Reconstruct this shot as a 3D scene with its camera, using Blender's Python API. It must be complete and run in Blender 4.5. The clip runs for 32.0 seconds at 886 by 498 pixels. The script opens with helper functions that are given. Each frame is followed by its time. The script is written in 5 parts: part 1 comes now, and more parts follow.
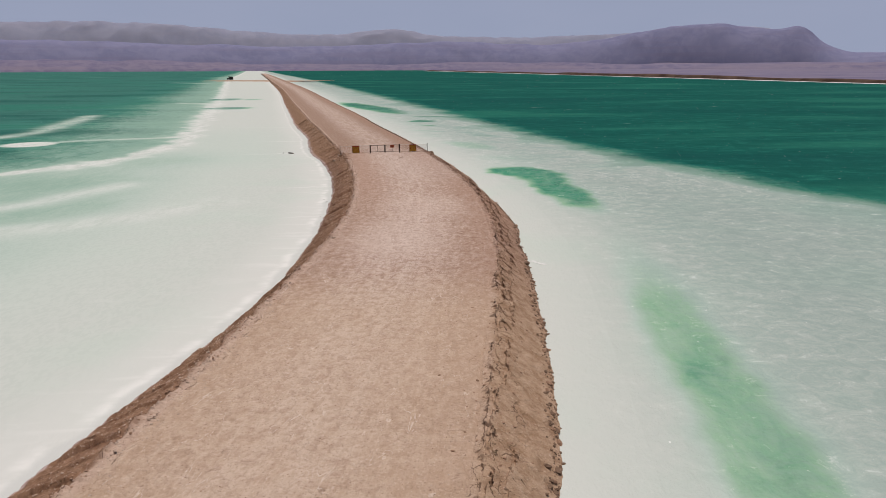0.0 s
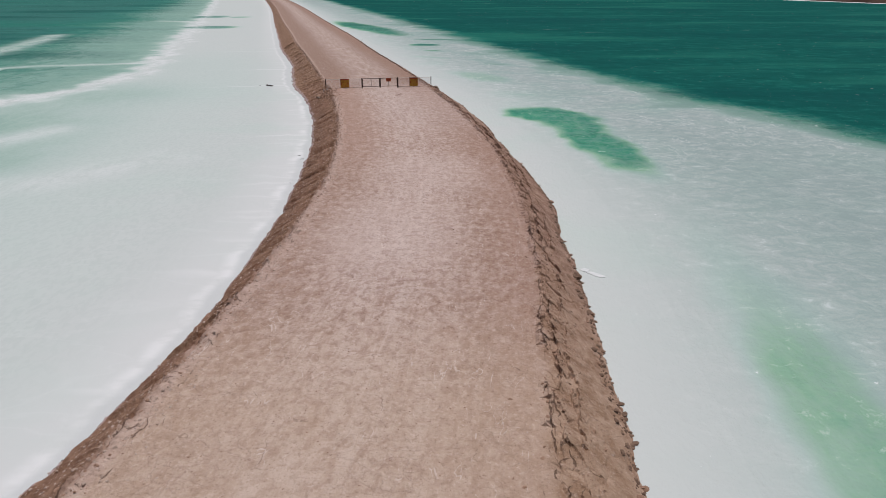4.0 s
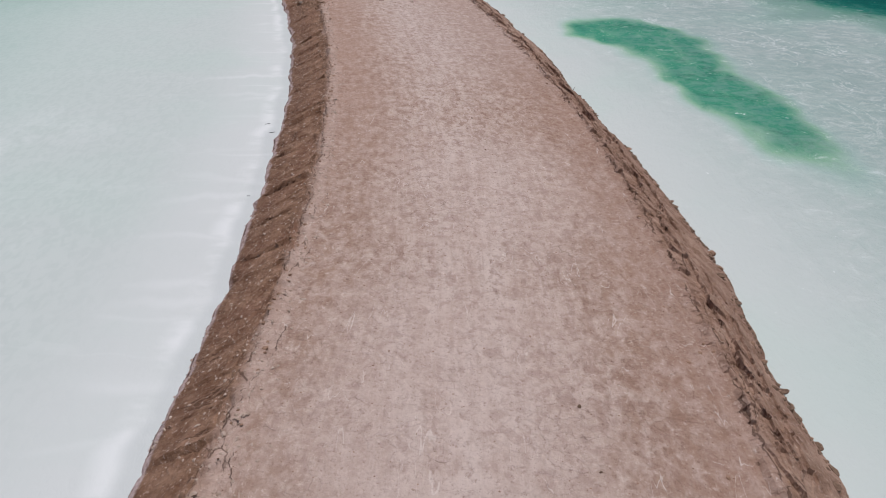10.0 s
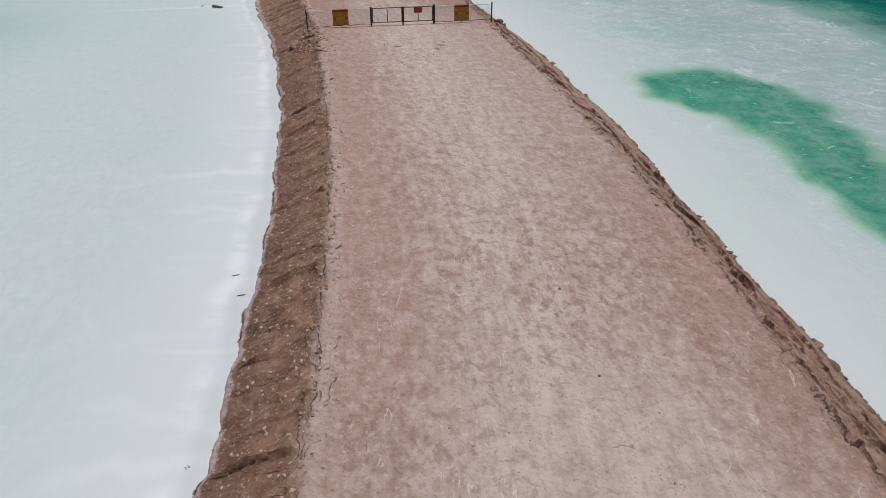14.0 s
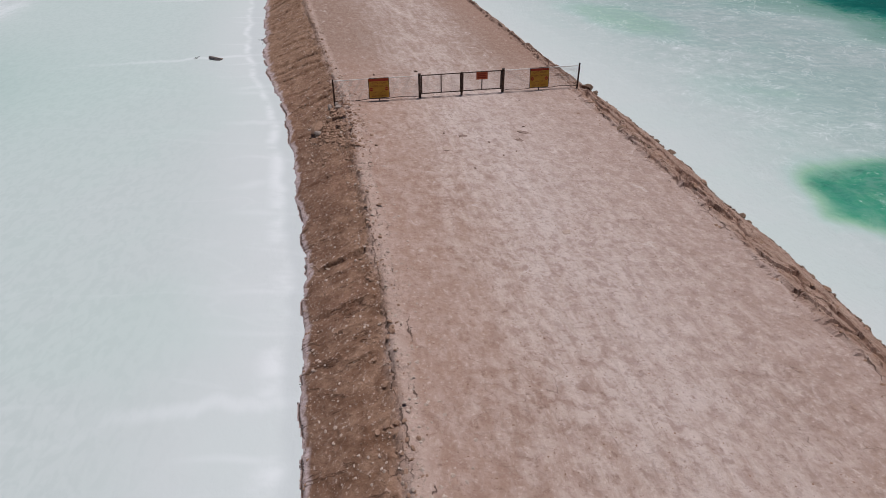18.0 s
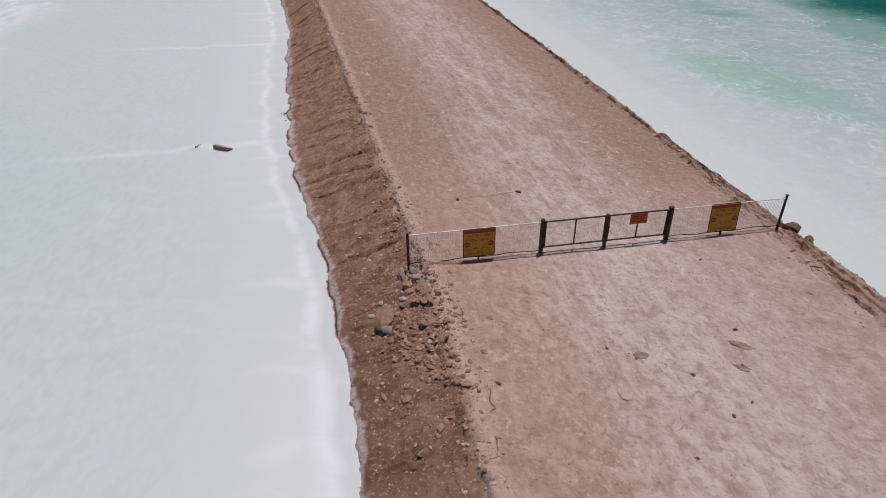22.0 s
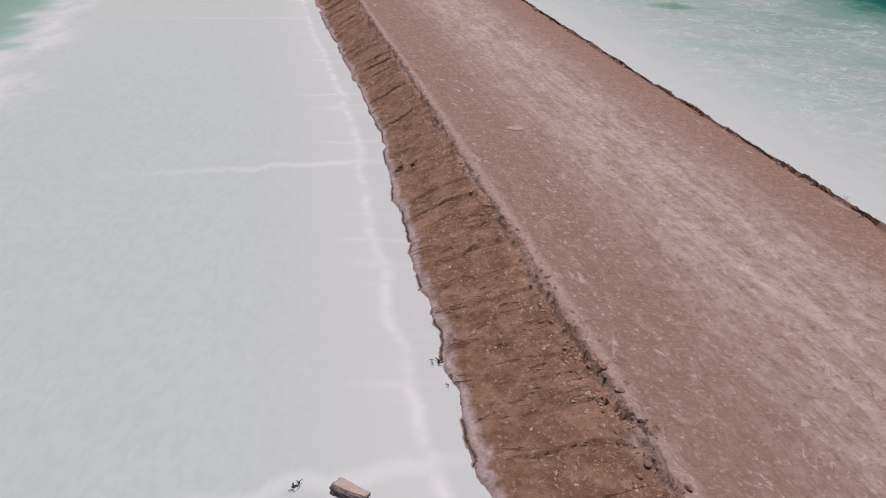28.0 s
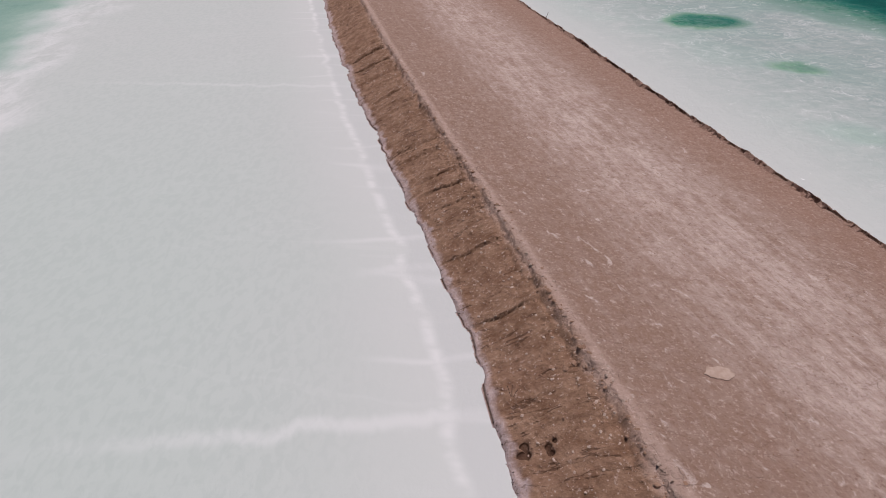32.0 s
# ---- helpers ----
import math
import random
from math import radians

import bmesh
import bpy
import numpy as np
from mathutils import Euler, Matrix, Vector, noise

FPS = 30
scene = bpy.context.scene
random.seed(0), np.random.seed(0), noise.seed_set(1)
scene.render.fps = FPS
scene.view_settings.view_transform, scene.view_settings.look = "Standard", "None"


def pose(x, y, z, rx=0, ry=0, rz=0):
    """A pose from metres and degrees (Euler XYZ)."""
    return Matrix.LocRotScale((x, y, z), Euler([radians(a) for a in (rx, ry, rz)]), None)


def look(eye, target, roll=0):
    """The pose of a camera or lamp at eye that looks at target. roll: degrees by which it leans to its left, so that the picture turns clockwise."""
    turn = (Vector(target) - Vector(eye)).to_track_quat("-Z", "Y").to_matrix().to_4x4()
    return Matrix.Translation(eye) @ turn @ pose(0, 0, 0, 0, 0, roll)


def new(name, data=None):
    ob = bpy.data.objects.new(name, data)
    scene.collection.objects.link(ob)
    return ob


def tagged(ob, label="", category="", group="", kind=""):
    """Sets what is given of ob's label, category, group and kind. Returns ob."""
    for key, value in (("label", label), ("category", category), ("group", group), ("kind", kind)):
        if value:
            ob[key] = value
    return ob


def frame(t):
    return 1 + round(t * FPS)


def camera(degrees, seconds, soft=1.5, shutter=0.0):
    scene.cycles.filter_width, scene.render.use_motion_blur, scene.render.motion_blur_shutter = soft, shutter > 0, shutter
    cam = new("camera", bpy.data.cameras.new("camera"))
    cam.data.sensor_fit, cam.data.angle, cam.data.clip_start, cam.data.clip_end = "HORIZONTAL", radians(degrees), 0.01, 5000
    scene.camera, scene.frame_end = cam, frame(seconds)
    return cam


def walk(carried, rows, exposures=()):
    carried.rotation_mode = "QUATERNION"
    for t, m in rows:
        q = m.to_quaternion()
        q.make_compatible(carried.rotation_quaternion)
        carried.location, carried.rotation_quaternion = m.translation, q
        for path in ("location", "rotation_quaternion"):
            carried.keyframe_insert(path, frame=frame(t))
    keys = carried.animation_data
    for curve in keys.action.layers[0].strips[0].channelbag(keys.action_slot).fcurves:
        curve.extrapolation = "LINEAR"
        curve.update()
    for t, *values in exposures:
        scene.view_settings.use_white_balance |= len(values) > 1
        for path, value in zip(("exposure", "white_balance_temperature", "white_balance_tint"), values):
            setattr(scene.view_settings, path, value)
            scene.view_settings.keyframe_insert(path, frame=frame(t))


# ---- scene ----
cam = camera(68.9, 32.0, soft=0.5)
METRES, EYE, TILT, LEAN, TURN = 108.9, 11.0, 0.0, 0.0, 0.0
ROWS = [
    (0.0, 0.0, 0.0, 0.0, -0.06, -15.67, 0.22),
    (0.5, 0.0, 0.0168, 0.0001, -0.03, -16.46, 0.15),
    (1.0, 0.0001, 0.0337, -0.0002, -0.01, -17.25, 0.08),
    (1.5, 0.0, 0.0501, -0.0004, 0.01, -18.02, 0.03),
    (2.0, -0.0004, 0.0661, -0.0004, 0.07, -18.84, -0.05),
    (2.5, -0.0013, 0.0817, -0.001, 0.11, -19.63, -0.07),
    (3.0, -0.0025, 0.0967, -0.0006, 0.16, -20.5, -0.13),
    (3.5, -0.0036, 0.1126, -0.0013, 0.21, -21.41, -0.22),
    (5.5, -0.0076, 0.1762, -0.002, 0.27, -25.27, -0.19),
    (6.0, -0.0091, 0.191, -0.0021, 0.31, -26.23, -0.19),
    (6.5, -0.0109, 0.2059, -0.0024, 0.26, -27.17, -0.18),
    (7.0, -0.0131, 0.2206, -0.0027, 0.18, -28.12, -0.22),
    (7.5, -0.0157, 0.2343, -0.0027, 0.2, -29.05, -0.25),
    (8.0, -0.0187, 0.2479, -0.0027, 0.21, -30.04, -0.25),
    (8.5, -0.0218, 0.2615, -0.0029, 0.22, -30.99, -0.31),
    (9.0, -0.0243, 0.2754, -0.0032, 0.24, -31.91, -0.33),
    (9.5, -0.0267, 0.2901, -0.0036, 0.22, -32.57, -0.35),
    (10.0, -0.0289, 0.305, -0.0038, 0.24, -33.01, -0.33),
    (10.5, -0.0315, 0.3195, -0.0039, 0.25, -33.12, -0.39),
    (11.0, -0.0335, 0.3349, -0.0042, 0.28, -33.15, -0.35),
    (11.5, -0.0348, 0.3508, -0.0047, 0.29, -33.14, -0.39),
    (12.0, -0.0363, 0.3661, -0.0046, 0.3, -33.16, -0.38),
    (12.5, -0.0385, 0.3814, -0.0048, 0.32, -33.14, -0.39),
    (13.0, -0.041, 0.3964, -0.0047, 0.34, -33.17, -0.3),
    (13.5, -0.0438, 0.4108, -0.0049, 0.36, -33.14, -0.33),
    (14.0, -0.047, 0.4251, -0.0049, 0.38, -33.14, -0.31),
    (14.5, -0.0509, 0.4386, -0.005, 0.42, -33.08, -0.34),
    (16.5, -0.0684, 0.4926, -0.0044, 0.54, -33.14, 0.08),
    (17.0, -0.0719, 0.5084, -0.0044, 0.55, -33.13, 0.13),
    (17.5, -0.075, 0.5252, -0.0043, 0.58, -33.09, 0.22),
    (18.0, -0.078, 0.5419, -0.0043, 0.58, -33.02, 0.21),
    (18.5, -0.0811, 0.5589, -0.0045, 0.61, -32.97, 0.25),
    (19.0, -0.0843, 0.5758, -0.0046, 0.61, -32.96, 0.25),
    (19.5, -0.0873, 0.5924, -0.0048, 0.62, -32.93, 0.34),
    (20.0, -0.0911, 0.6088, -0.0046, 0.84, -32.93, 0.35),
    (20.5, -0.0959, 0.6239, -0.0046, 1.1, -32.87, 0.36),
    (21.0, -0.1012, 0.638, -0.0048, 1.27, -32.81, 0.41),
    (21.5, -0.1077, 0.6515, -0.0045, 1.26, -32.81, 0.4),
    (22.0, -0.1145, 0.6647, -0.0041, 1.27, -32.84, 0.48),
    (22.5, -0.1217, 0.677, -0.0039, 1.28, -32.82, 0.44),
    (23.0, -0.1288, 0.6897, -0.0039, 1.31, -32.79, 0.46),
    (23.5, -0.136, 0.7027, -0.0036, 1.33, -32.81, 0.52),
    (24.0, -0.1431, 0.7157, -0.0034, 1.34, -32.78, 0.51),
    (24.5, -0.1503, 0.7293, -0.003, 1.36, -32.76, 0.54),
    (25.0, -0.1574, 0.7426, -0.0027, 1.38, -32.76, 0.58),
    (25.5, -0.1639, 0.7554, -0.0026, 1.37, -32.72, 0.63),
    (27.5, -0.1862, 0.8129, -0.0016, 1.48, -32.64, 0.65),
    (28.0, -0.1912, 0.8297, -0.0017, 1.48, -32.58, 0.6),
    (28.5, -0.1954, 0.8453, -0.0009, 1.57, -32.61, 0.65),
    (29.0, -0.2, 0.8616, -0.0003, 1.61, -32.55, 0.64),
    (29.5, -0.2048, 0.8779, 0.0007, 1.64, -32.55, 0.66),
    (30.0, -0.2094, 0.894, 0.0016, 1.67, -32.54, 0.71),
    (30.5, -0.2141, 0.9112, 0.0026, 1.7, -32.51, 0.69),
    (31.0, -0.2189, 0.9289, 0.0034, 1.76, -32.49, 0.67),
    (31.5, -0.2244, 0.9457, 0.0046, 1.78, -32.5, 0.63),
    (32.0, -0.2298, 0.9628, 0.0053, 1.85, -32.48, 0.61),
]
walk(cam, [(t, pose(0, 0, EYE, TILT, LEAN, TURN) @ pose(METRES * x, METRES * y, METRES * z, 90 + pitch, roll, yaw)) for t, x, y, z, yaw, pitch, roll in ROWS],
     [(0.0, 0.05, 6880, 12), (3.0, -0.01, 6450, 13), (6.0, -0.06, 6130, 13), (9.0, -0.02, 6130, 12), (14.0, -0.01, 6070, 10.5), (21.0, -0.01, 6150, 14), (25.0, -0.055, 6420, 20), (28.0, -0.07, 6430, 20), (32.0, -0.105, 6480, 20)])

# ---- world, sun ----
SUN_UP, SUN_AZ = 78.5, 25.0            # degrees: height, and clockwise from +y
world = bpy.data.worlds.new("hazy_desert_sky")
scene.world = world
world.use_nodes = True
wn = world.node_tree.nodes
wn.clear()
sky = wn.new("ShaderNodeTexSky")
sky.sky_type, sky.sun_disc = "NISHITA", False
sky.sun_elevation, sky.sun_rotation = radians(SUN_UP), radians(SUN_AZ)
sky.air_density, sky.dust_density, sky.ozone_density, sky.altitude = 1.0, 1.0, 1.2, 600
bg = wn.new("ShaderNodeBackground")
bg.inputs["Strength"].default_value = 0.03
wout = wn.new("ShaderNodeOutputWorld")
haze = wn.new("ShaderNodeMix")
haze.data_type, haze.blend_type = "RGBA", "MULTIPLY"
haze.inputs[0].default_value, haze.inputs[7].default_value = 1.0, (1.06, 0.95, 0.95, 1)
world.node_tree.links.new(sky.outputs[0], haze.inputs[6])
world.node_tree.links.new(haze.outputs[2], bg.inputs["Color"])
world.node_tree.links.new(bg.outputs[0], wout.inputs["Surface"])
sun = new("sun", bpy.data.lights.new("sun", "SUN"))
sun.data.energy, sun.data.angle, sun.data.color = 3.1, radians(0.53), (1.0, 0.97, 0.92)
_a, _e = radians(SUN_AZ), radians(SUN_UP)
sun.matrix_world = look((math.sin(_a) * math.cos(_e) * 60, math.cos(_a) * math.cos(_e) * 60, math.sin(_e) * 60), (0, 0, 0))


# ---- noise on arrays ----
def lattice(ix, iy, seed):
    h = (ix.astype(np.int64) * 374761393 + iy.astype(np.int64) * 668265263 + seed * 974711) & 0xFFFFFFFF
    h = ((h ^ (h >> 13)) * 1274126177) & 0xFFFFFFFF
    return ((h ^ (h >> 16)) & 0xFFFFFF) / float(0xFFFFFF)


def value_noise(x, y, seed=0):
    x0, y0 = np.floor(x), np.floor(y)
    fx, fy = x - x0, y - y0
    fx, fy = fx * fx * (3 - 2 * fx), fy * fy * (3 - 2 * fy)
    a, b = lattice(x0, y0, seed), lattice(x0 + 1, y0, seed)
    c, d = lattice(x0, y0 + 1, seed), lattice(x0 + 1, y0 + 1, seed)
    return (a * (1 - fx) + b * fx) * (1 - fy) + (c * (1 - fx) + d * fx) * fy


def fbm(x, y, size, octaves=3, seed=0):
    """Noise from 0 to 1 with forms of about that size in metres."""
    total, amp, norm = 0.0, 1.0, 0.0
    for k in range(octaves):
        total = total + amp * value_noise(x / size * 2 ** k + 17.3 * k, y / size * 2 ** k - 9.1 * k, seed + k)
        norm += amp
        amp *= 0.5
    return total / norm


def crackle(x, y, size, seed=0):
    """Distance to the nearest crack between irregular plates of that size, in plates."""
    x, y = x / size, y / size
    cx, cy = np.floor(x), np.floor(y)
    f1, f2 = np.full(np.shape(x), 9.0), np.full(np.shape(x), 9.0)
    for i in (-1, 0, 1):
        for j in (-1, 0, 1):
            px = cx + i + lattice(cx + i, cy + j, seed)
            py = cy + j + lattice(cx + i, cy + j, seed + 5)
            dist = np.hypot(px - x, py - y)
            f2 = np.minimum(f2, np.maximum(f1, dist))
            f1 = np.minimum(f1, dist)
    return f2 - f1


def plates(x, y, size, seed=0):
    """A number from 0 to 1 for the irregular plate of that size that each point lies on, and its height where all lean up to the south-west."""
    x, y = x / size, y / size
    cx, cy = np.floor(x), np.floor(y)
    best, pick, lean = np.full(np.shape(x), 9.0), np.zeros(np.shape(x)), np.zeros(np.shape(x))
    for i in (-1, 0, 1):
        for j in (-1, 0, 1):
            px = cx + i + lattice(cx + i, cy + j, seed)
            py = cy + j + lattice(cx + i, cy + j, seed + 5)
            dist = np.hypot(px - x, py - y)
            near_ = dist < best
            best = np.where(near_, dist, best)
            pick = np.where(near_, lattice(cx + i, cy + j, seed + 9), pick)
            lean = np.where(near_, (-0.2 - 0.8 * lattice(cx + i, cy + j, seed + 11)) * (x - px) + (0.2 - 1.0 * lattice(cx + i, cy + j, seed + 13)) * (y - py), lean)
    return pick, lean


def step(a, b, v):
    t = np.clip((v - a) / (b - a), 0, 1)
    return t * t * (3 - 2 * t)


# ---- plan of the causeway ----
WATER = -1.6
LINE_Y = (-120, -60, -20, 0, 16, 30, 44, 52, 60, 70, 80, 90, 100, 120, 140, 160, 217, 330, 594, 1600)
LINE_X = (-34, -19, -10, -7.1, -4.75, -3.2, -2.05, -2.05, -2.6, -3.95, -5.9, -8.15, -10.8, -16.2, -21.6, -26.7, -42, -71.5, -145, -428)


def spline(y, ys, xs):
    ys, xs = np.array(ys, float), np.array(xs, float)
    m = np.gradient(xs, ys)
    y = np.asarray(y, float)
    i = np.clip(np.searchsorted(ys, y) - 1, 0, len(ys) - 2)
    h = ys[i + 1] - ys[i]
    t = (y - ys[i]) / h
    inside = xs[i] * (2 * t ** 3 - 3 * t ** 2 + 1) + m[i] * h * (t ** 3 - 2 * t ** 2 + t) + xs[i + 1] * (3 * t ** 2 - 2 * t ** 3) + m[i + 1] * h * (t ** 3 - t ** 2)
    return np.where(y > ys[-1], xs[-1] + (y - ys[-1]) * m[-1], np.where(y < ys[0], xs[0] + (y - ys[0]) * m[0], inside))


def centre(y):
    return spline(y, LINE_Y, LINE_X)


def half(y):
    return 5.75 + 0.3 * step(85, 102, y) + 0.5 * step(115, 160, y)


def bank_left(y):
    wide = spline(y, (-100, 24, 33, 40, 46, 52, 60, 70, 79, 87, 95, 103, 113, 118, 126, 132, 140, 153, 200), (0, -0.1, -0.55, -0.32, -0.2, 0.12, 0.17, 0.08, -0.12, -0.05, 0.2, 0.25, 0.25, -0.1, -0.22, -0.25, -0.05, 0.2, 0))
    return 2.28 + wide + 0.5 * step(68, 85, y) + 0.45 * np.exp(-((y - 100) / 6.0) ** 2) + 0.3 * (fbm(y, y * 0, 5, 2, 3) - 0.5) + 0.5 * step(30, 15, y)


def scallop(y):
    """How far the waterline of the left bank swings in and out, as a share of the bank's width."""
    return 0.1 * (fbm(y, y * 0 + 2, 1.7, 2, 8) - 0.5) + 0.07 * (fbm(y, y * 0 + 5, 0.55, 2, 9) - 0.5)


def bank_right(y):
    wide = spline(y, (-100, 15, 25, 32, 38, 43, 50, 57, 66, 72, 80, 86, 92, 98, 110, 200), (0, 0, 0.25, 0.15, -0.05, -0.25, -0.1, -0.2, -0.38, -0.1, 0.12, 0.25, 0.4, 0.25, 0, 0))
    return 2.35 + wide - 0.9 * step(88, 100, y) + 0.5 * (fbm(y, y * 0, 3, 2, 4) - 0.5)


def deck(y):
    return -0.3 + 0.22 * step(85, 112, y)


def terrain(y, u):
    """Height of the causeway at y, u metres right of its centre line, and how much it is bank (1) or road (0)."""
    hw, zr, ls, rs = half(y), deck(y), bank_left(y), bank_right(y)
    x = u + centre(y)
    big, mid, small, fine = fbm(x, y, 3.0, 2, 11), fbm(x, y, 0.9, 3, 12), fbm(x, y, 0.28, 2, 13), value_noise(x / 0.1, y / 0.1, 15)
    broken = np.floor(fbm(x, y, 0.55, 3, 14) * 9) / 9 - 0.5
    # the levelled roadway, with faint wheel ruts and wash marks
    z = zr + 0.05 * (big - 0.5) + 0.025 * (mid - 0.5) + 0.018 * (small - 0.5)
    for rut in (-2.4, -0.7, 1.0, 2.7):
        z = z - 0.012 * np.exp(-((u - rut - 0.5 * (fbm(y, y * 0, 9, 2, 21) - 0.5)) / 0.3) ** 2)
    # left bank: erosion ledges run down it, a crumbly crest and a salt-caked foot
    dl = -(u + hw)
    jag = 0.35 * (mid - 0.5) + 0.2 * (small - 0.5)
    swing = scallop(y)
    t = np.clip((dl + 0.25 * jag * step(0.95, 0.5, dl / ls)) / ls - swing * step(0.3, 0.9, dl / ls), 0, 2)
    zl = zr - (zr - WATER) * np.where(t < 1, t ** 1.05, 1 + 1.6 * (t - 1))
    phase = (y - 0.02 * dl + 0.55 * (fbm(x, y, 1.8, 2, 31) - 0.5) + 0.25 * (fbm(x, y, 0.5, 2, 37) - 0.5)) / 1.15
    cell = np.floor(phase)
    saw = phase - cell
    strength = lattice(cell, cell * 0, 77)
    ledge = np.clip(strength - 0.22, 0, 1) * np.exp(-saw / (0.08 + 0.2 * lattice(cell, cell * 0, 78))) * step(0.22, 0.42, fbm(x, y, 1.3, 2, 32))
    zl = zl + 0.36 * ledge * step(0.1, 0.4, dl) * step(0.92, 0.7, t) + 0.08 * (mid - 0.5) + 0.05 * (small - 0.5) + 0.05 * (fine - 0.5) + 0.05 * broken
    # gap marks where the dirt material paints shade: ledges, slot, cracks, lips, holes
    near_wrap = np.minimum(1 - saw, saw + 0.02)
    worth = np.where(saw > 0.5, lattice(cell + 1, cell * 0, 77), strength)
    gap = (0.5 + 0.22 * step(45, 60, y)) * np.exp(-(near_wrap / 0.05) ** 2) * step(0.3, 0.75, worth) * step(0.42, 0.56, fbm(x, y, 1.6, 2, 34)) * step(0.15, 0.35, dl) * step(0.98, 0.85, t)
    lobe = fbm(x, y, 0.5, 2, 16)
    foot = step(0.7, 0.93, t) * step(1.012, 0.992, t)
    zl = zl + foot * (0.07 + 0.12 * (lobe - 0.4) + 0.05 * (small - 0.5))
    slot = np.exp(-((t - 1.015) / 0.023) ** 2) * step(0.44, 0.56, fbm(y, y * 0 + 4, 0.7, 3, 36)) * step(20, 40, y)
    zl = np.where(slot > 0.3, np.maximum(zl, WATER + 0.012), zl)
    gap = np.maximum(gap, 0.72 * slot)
    z = np.where(dl > 0, zl, z)
    outer = step(94, 102, y)
    crest = np.exp(-((dl - 0.05) / 0.4) ** 2)
    clod = np.clip(fbm(x, y, 0.45, 2, 41) - 0.5, 0, 1)
    lip = dl + 0.45 * (fbm(x, y, 0.7, 3, 49) - 0.5) + 0.3 * (fbm(y, y * 0, 4, 2, 50) - 0.5)
    drop = 0.02 + 0.15 * fbm(y, y * 0 + 7, 2.0, 2, 53) + 0.06 * outer
    z = z + crest * (0.35 * clod + 0.1 * broken) + np.where(dl < 1.6, drop * (step(0.09, 0.0, lip) - step(1.2, -0.6, dl)), 0)
    rag = 0.35 * (fbm(x, y, 0.4, 3, 47) - 0.5)
    torn = step(0.36, 0.5, fbm(x, y, 0.5, 2, 48))
    c1 = dl - 0.2 + 0.5 * (fbm(y, y * 0 + 3, 2.2, 3, 42) - 0.5) + rag
    k1 = np.exp(-(c1 / (0.036 + 0.006 * outer)) ** 2) * step(0.40 - 0.18 * outer, 0.5 - 0.18 * outer, fbm(y, y * 0, 2.6, 2, 43)) * np.maximum(torn, 0.45 * outer)
    k1 = k1 * (1 - 0.4 * outer)
    z = z - 0.06 * k1
    c1b = dl + 0.35 + 0.7 * (fbm(y, y * 0 + 9, 2.6, 3, 45) - 0.5) + rag
    near_ = step(55, 42, y)
    k2 = np.exp(-(c1b / 0.03) ** 2) * step(0.5 - 0.15 * near_, 0.6 - 0.15 * near_, fbm(y, y * 0, 4, 2, 46)) * torn
    flag = crackle(x + 0.4 * mid, y * 0.8 + 0.4 * small, 0.42, 55)
    inward = np.exp(-((dl + 0.5) / 0.6) ** 2) * near_
    k3 = np.exp(-(flag / 0.06) ** 2) * np.maximum(crest, 0.9 * inward) * step(0.5, 0.6, fbm(x, y, 1.1, 2, 56))
    z = z + inward * (0.09 * (fbm(x, y, 0.4, 2, 63) - 0.5) - 0.05 * k3)
    gap = np.maximum(gap, np.maximum(0.45 * k1, np.maximum(0.35 * k2, 0.45 * k3)))
    # torn lips along the left crest
    for off, seed, tall in ((-0.4, 91, 0.09), (0.05, 92, 0.14)):
        c3 = dl - off + 0.5 * (fbm(y, y * 0 + seed, 2.4, 2, seed) - 0.5) + 0.2 * (fbm(x, y, 0.5, 3, seed + 1) - 0.5)
        open_ = step(0.36, 0.5, fbm(x * 0.5, y, 2.0, 2, seed + 3)) * step(98, 90, y)
        z = z + tall * open_ * step(-0.03, 0.02, c3) * np.exp(-np.clip(c3, 0, 9) / 0.3) * (0.6 + 0.8 * small)
        gap = np.maximum(gap, 0.3 * open_ * np.exp(-((c3 + 0.02) / 0.045) ** 2) * step(0.42, 0.56, fbm(x, y, 0.5, 2, seed + 5)))
    # right bank: long splits along the edge, broken slabs, a rocky foot
    dr = u - hw
    tr = np.clip((dr + 0.2 * jag) / rs, 0, 2)
    zrr = zr - (zr - WATER) * np.where(tr < 1, tr ** 1.5, 1 + 1.8 * (tr - 1)) + 0.10 * (mid - 0.5) + 0.08 * (small - 0.5) + 0.14 * broken * step(0.3, 1.2, dr)
    z = np.where(dr > 0, zrr, z)
    band = step(-0.5, 0.1, dr) * step(rs + 0.2, rs - 0.6, dr)
    plate = crackle(x + 0.35 * mid, (y + 0.35 * small) * 0.7, 0.75, 51)
    k4 = band * np.exp(-(plate / 0.045) ** 2) * step(0.45, 0.56, fbm(x, y, 1.7, 2, 52))
    k4 = k4 * (0.4 + 0.2 * step(22, 45, y))
    slab, lean = plates(x + 0.5 * mid, (y + 0.4 * small) * 0.62, 0.62, 57)
    crumb, lean2 = plates(x + 0.3 * mid, (y + 0.3 * small) * 0.75, 0.27, 58)
    broke = step(-0.3, 0.08, dr + 0.5 * (mid - 0.5)) * (0.25 + 0.75 * step(1.3, 0.6, dr)) * step(rs + 0.1, rs - 0.4, dr) * (0.55 + 0.45 * step(24, 36, y))
    z = z + broke * (0.08 * (slab - 0.55) * step(0.25, 0.6, fbm(x, y, 1.4, 2, 59) + 0.2) + 0.13 * lean * step(0.3, 0.6, slab) + 0.03 * (crumb - 0.5) + 0.045 * lean2)
    crumbl, lean3 = plates(x + 0.3 * mid, (y + 0.3 * small) * 0.8, 0.3, 60)
    turned = np.where(y < 96, -1.0, 1.0)
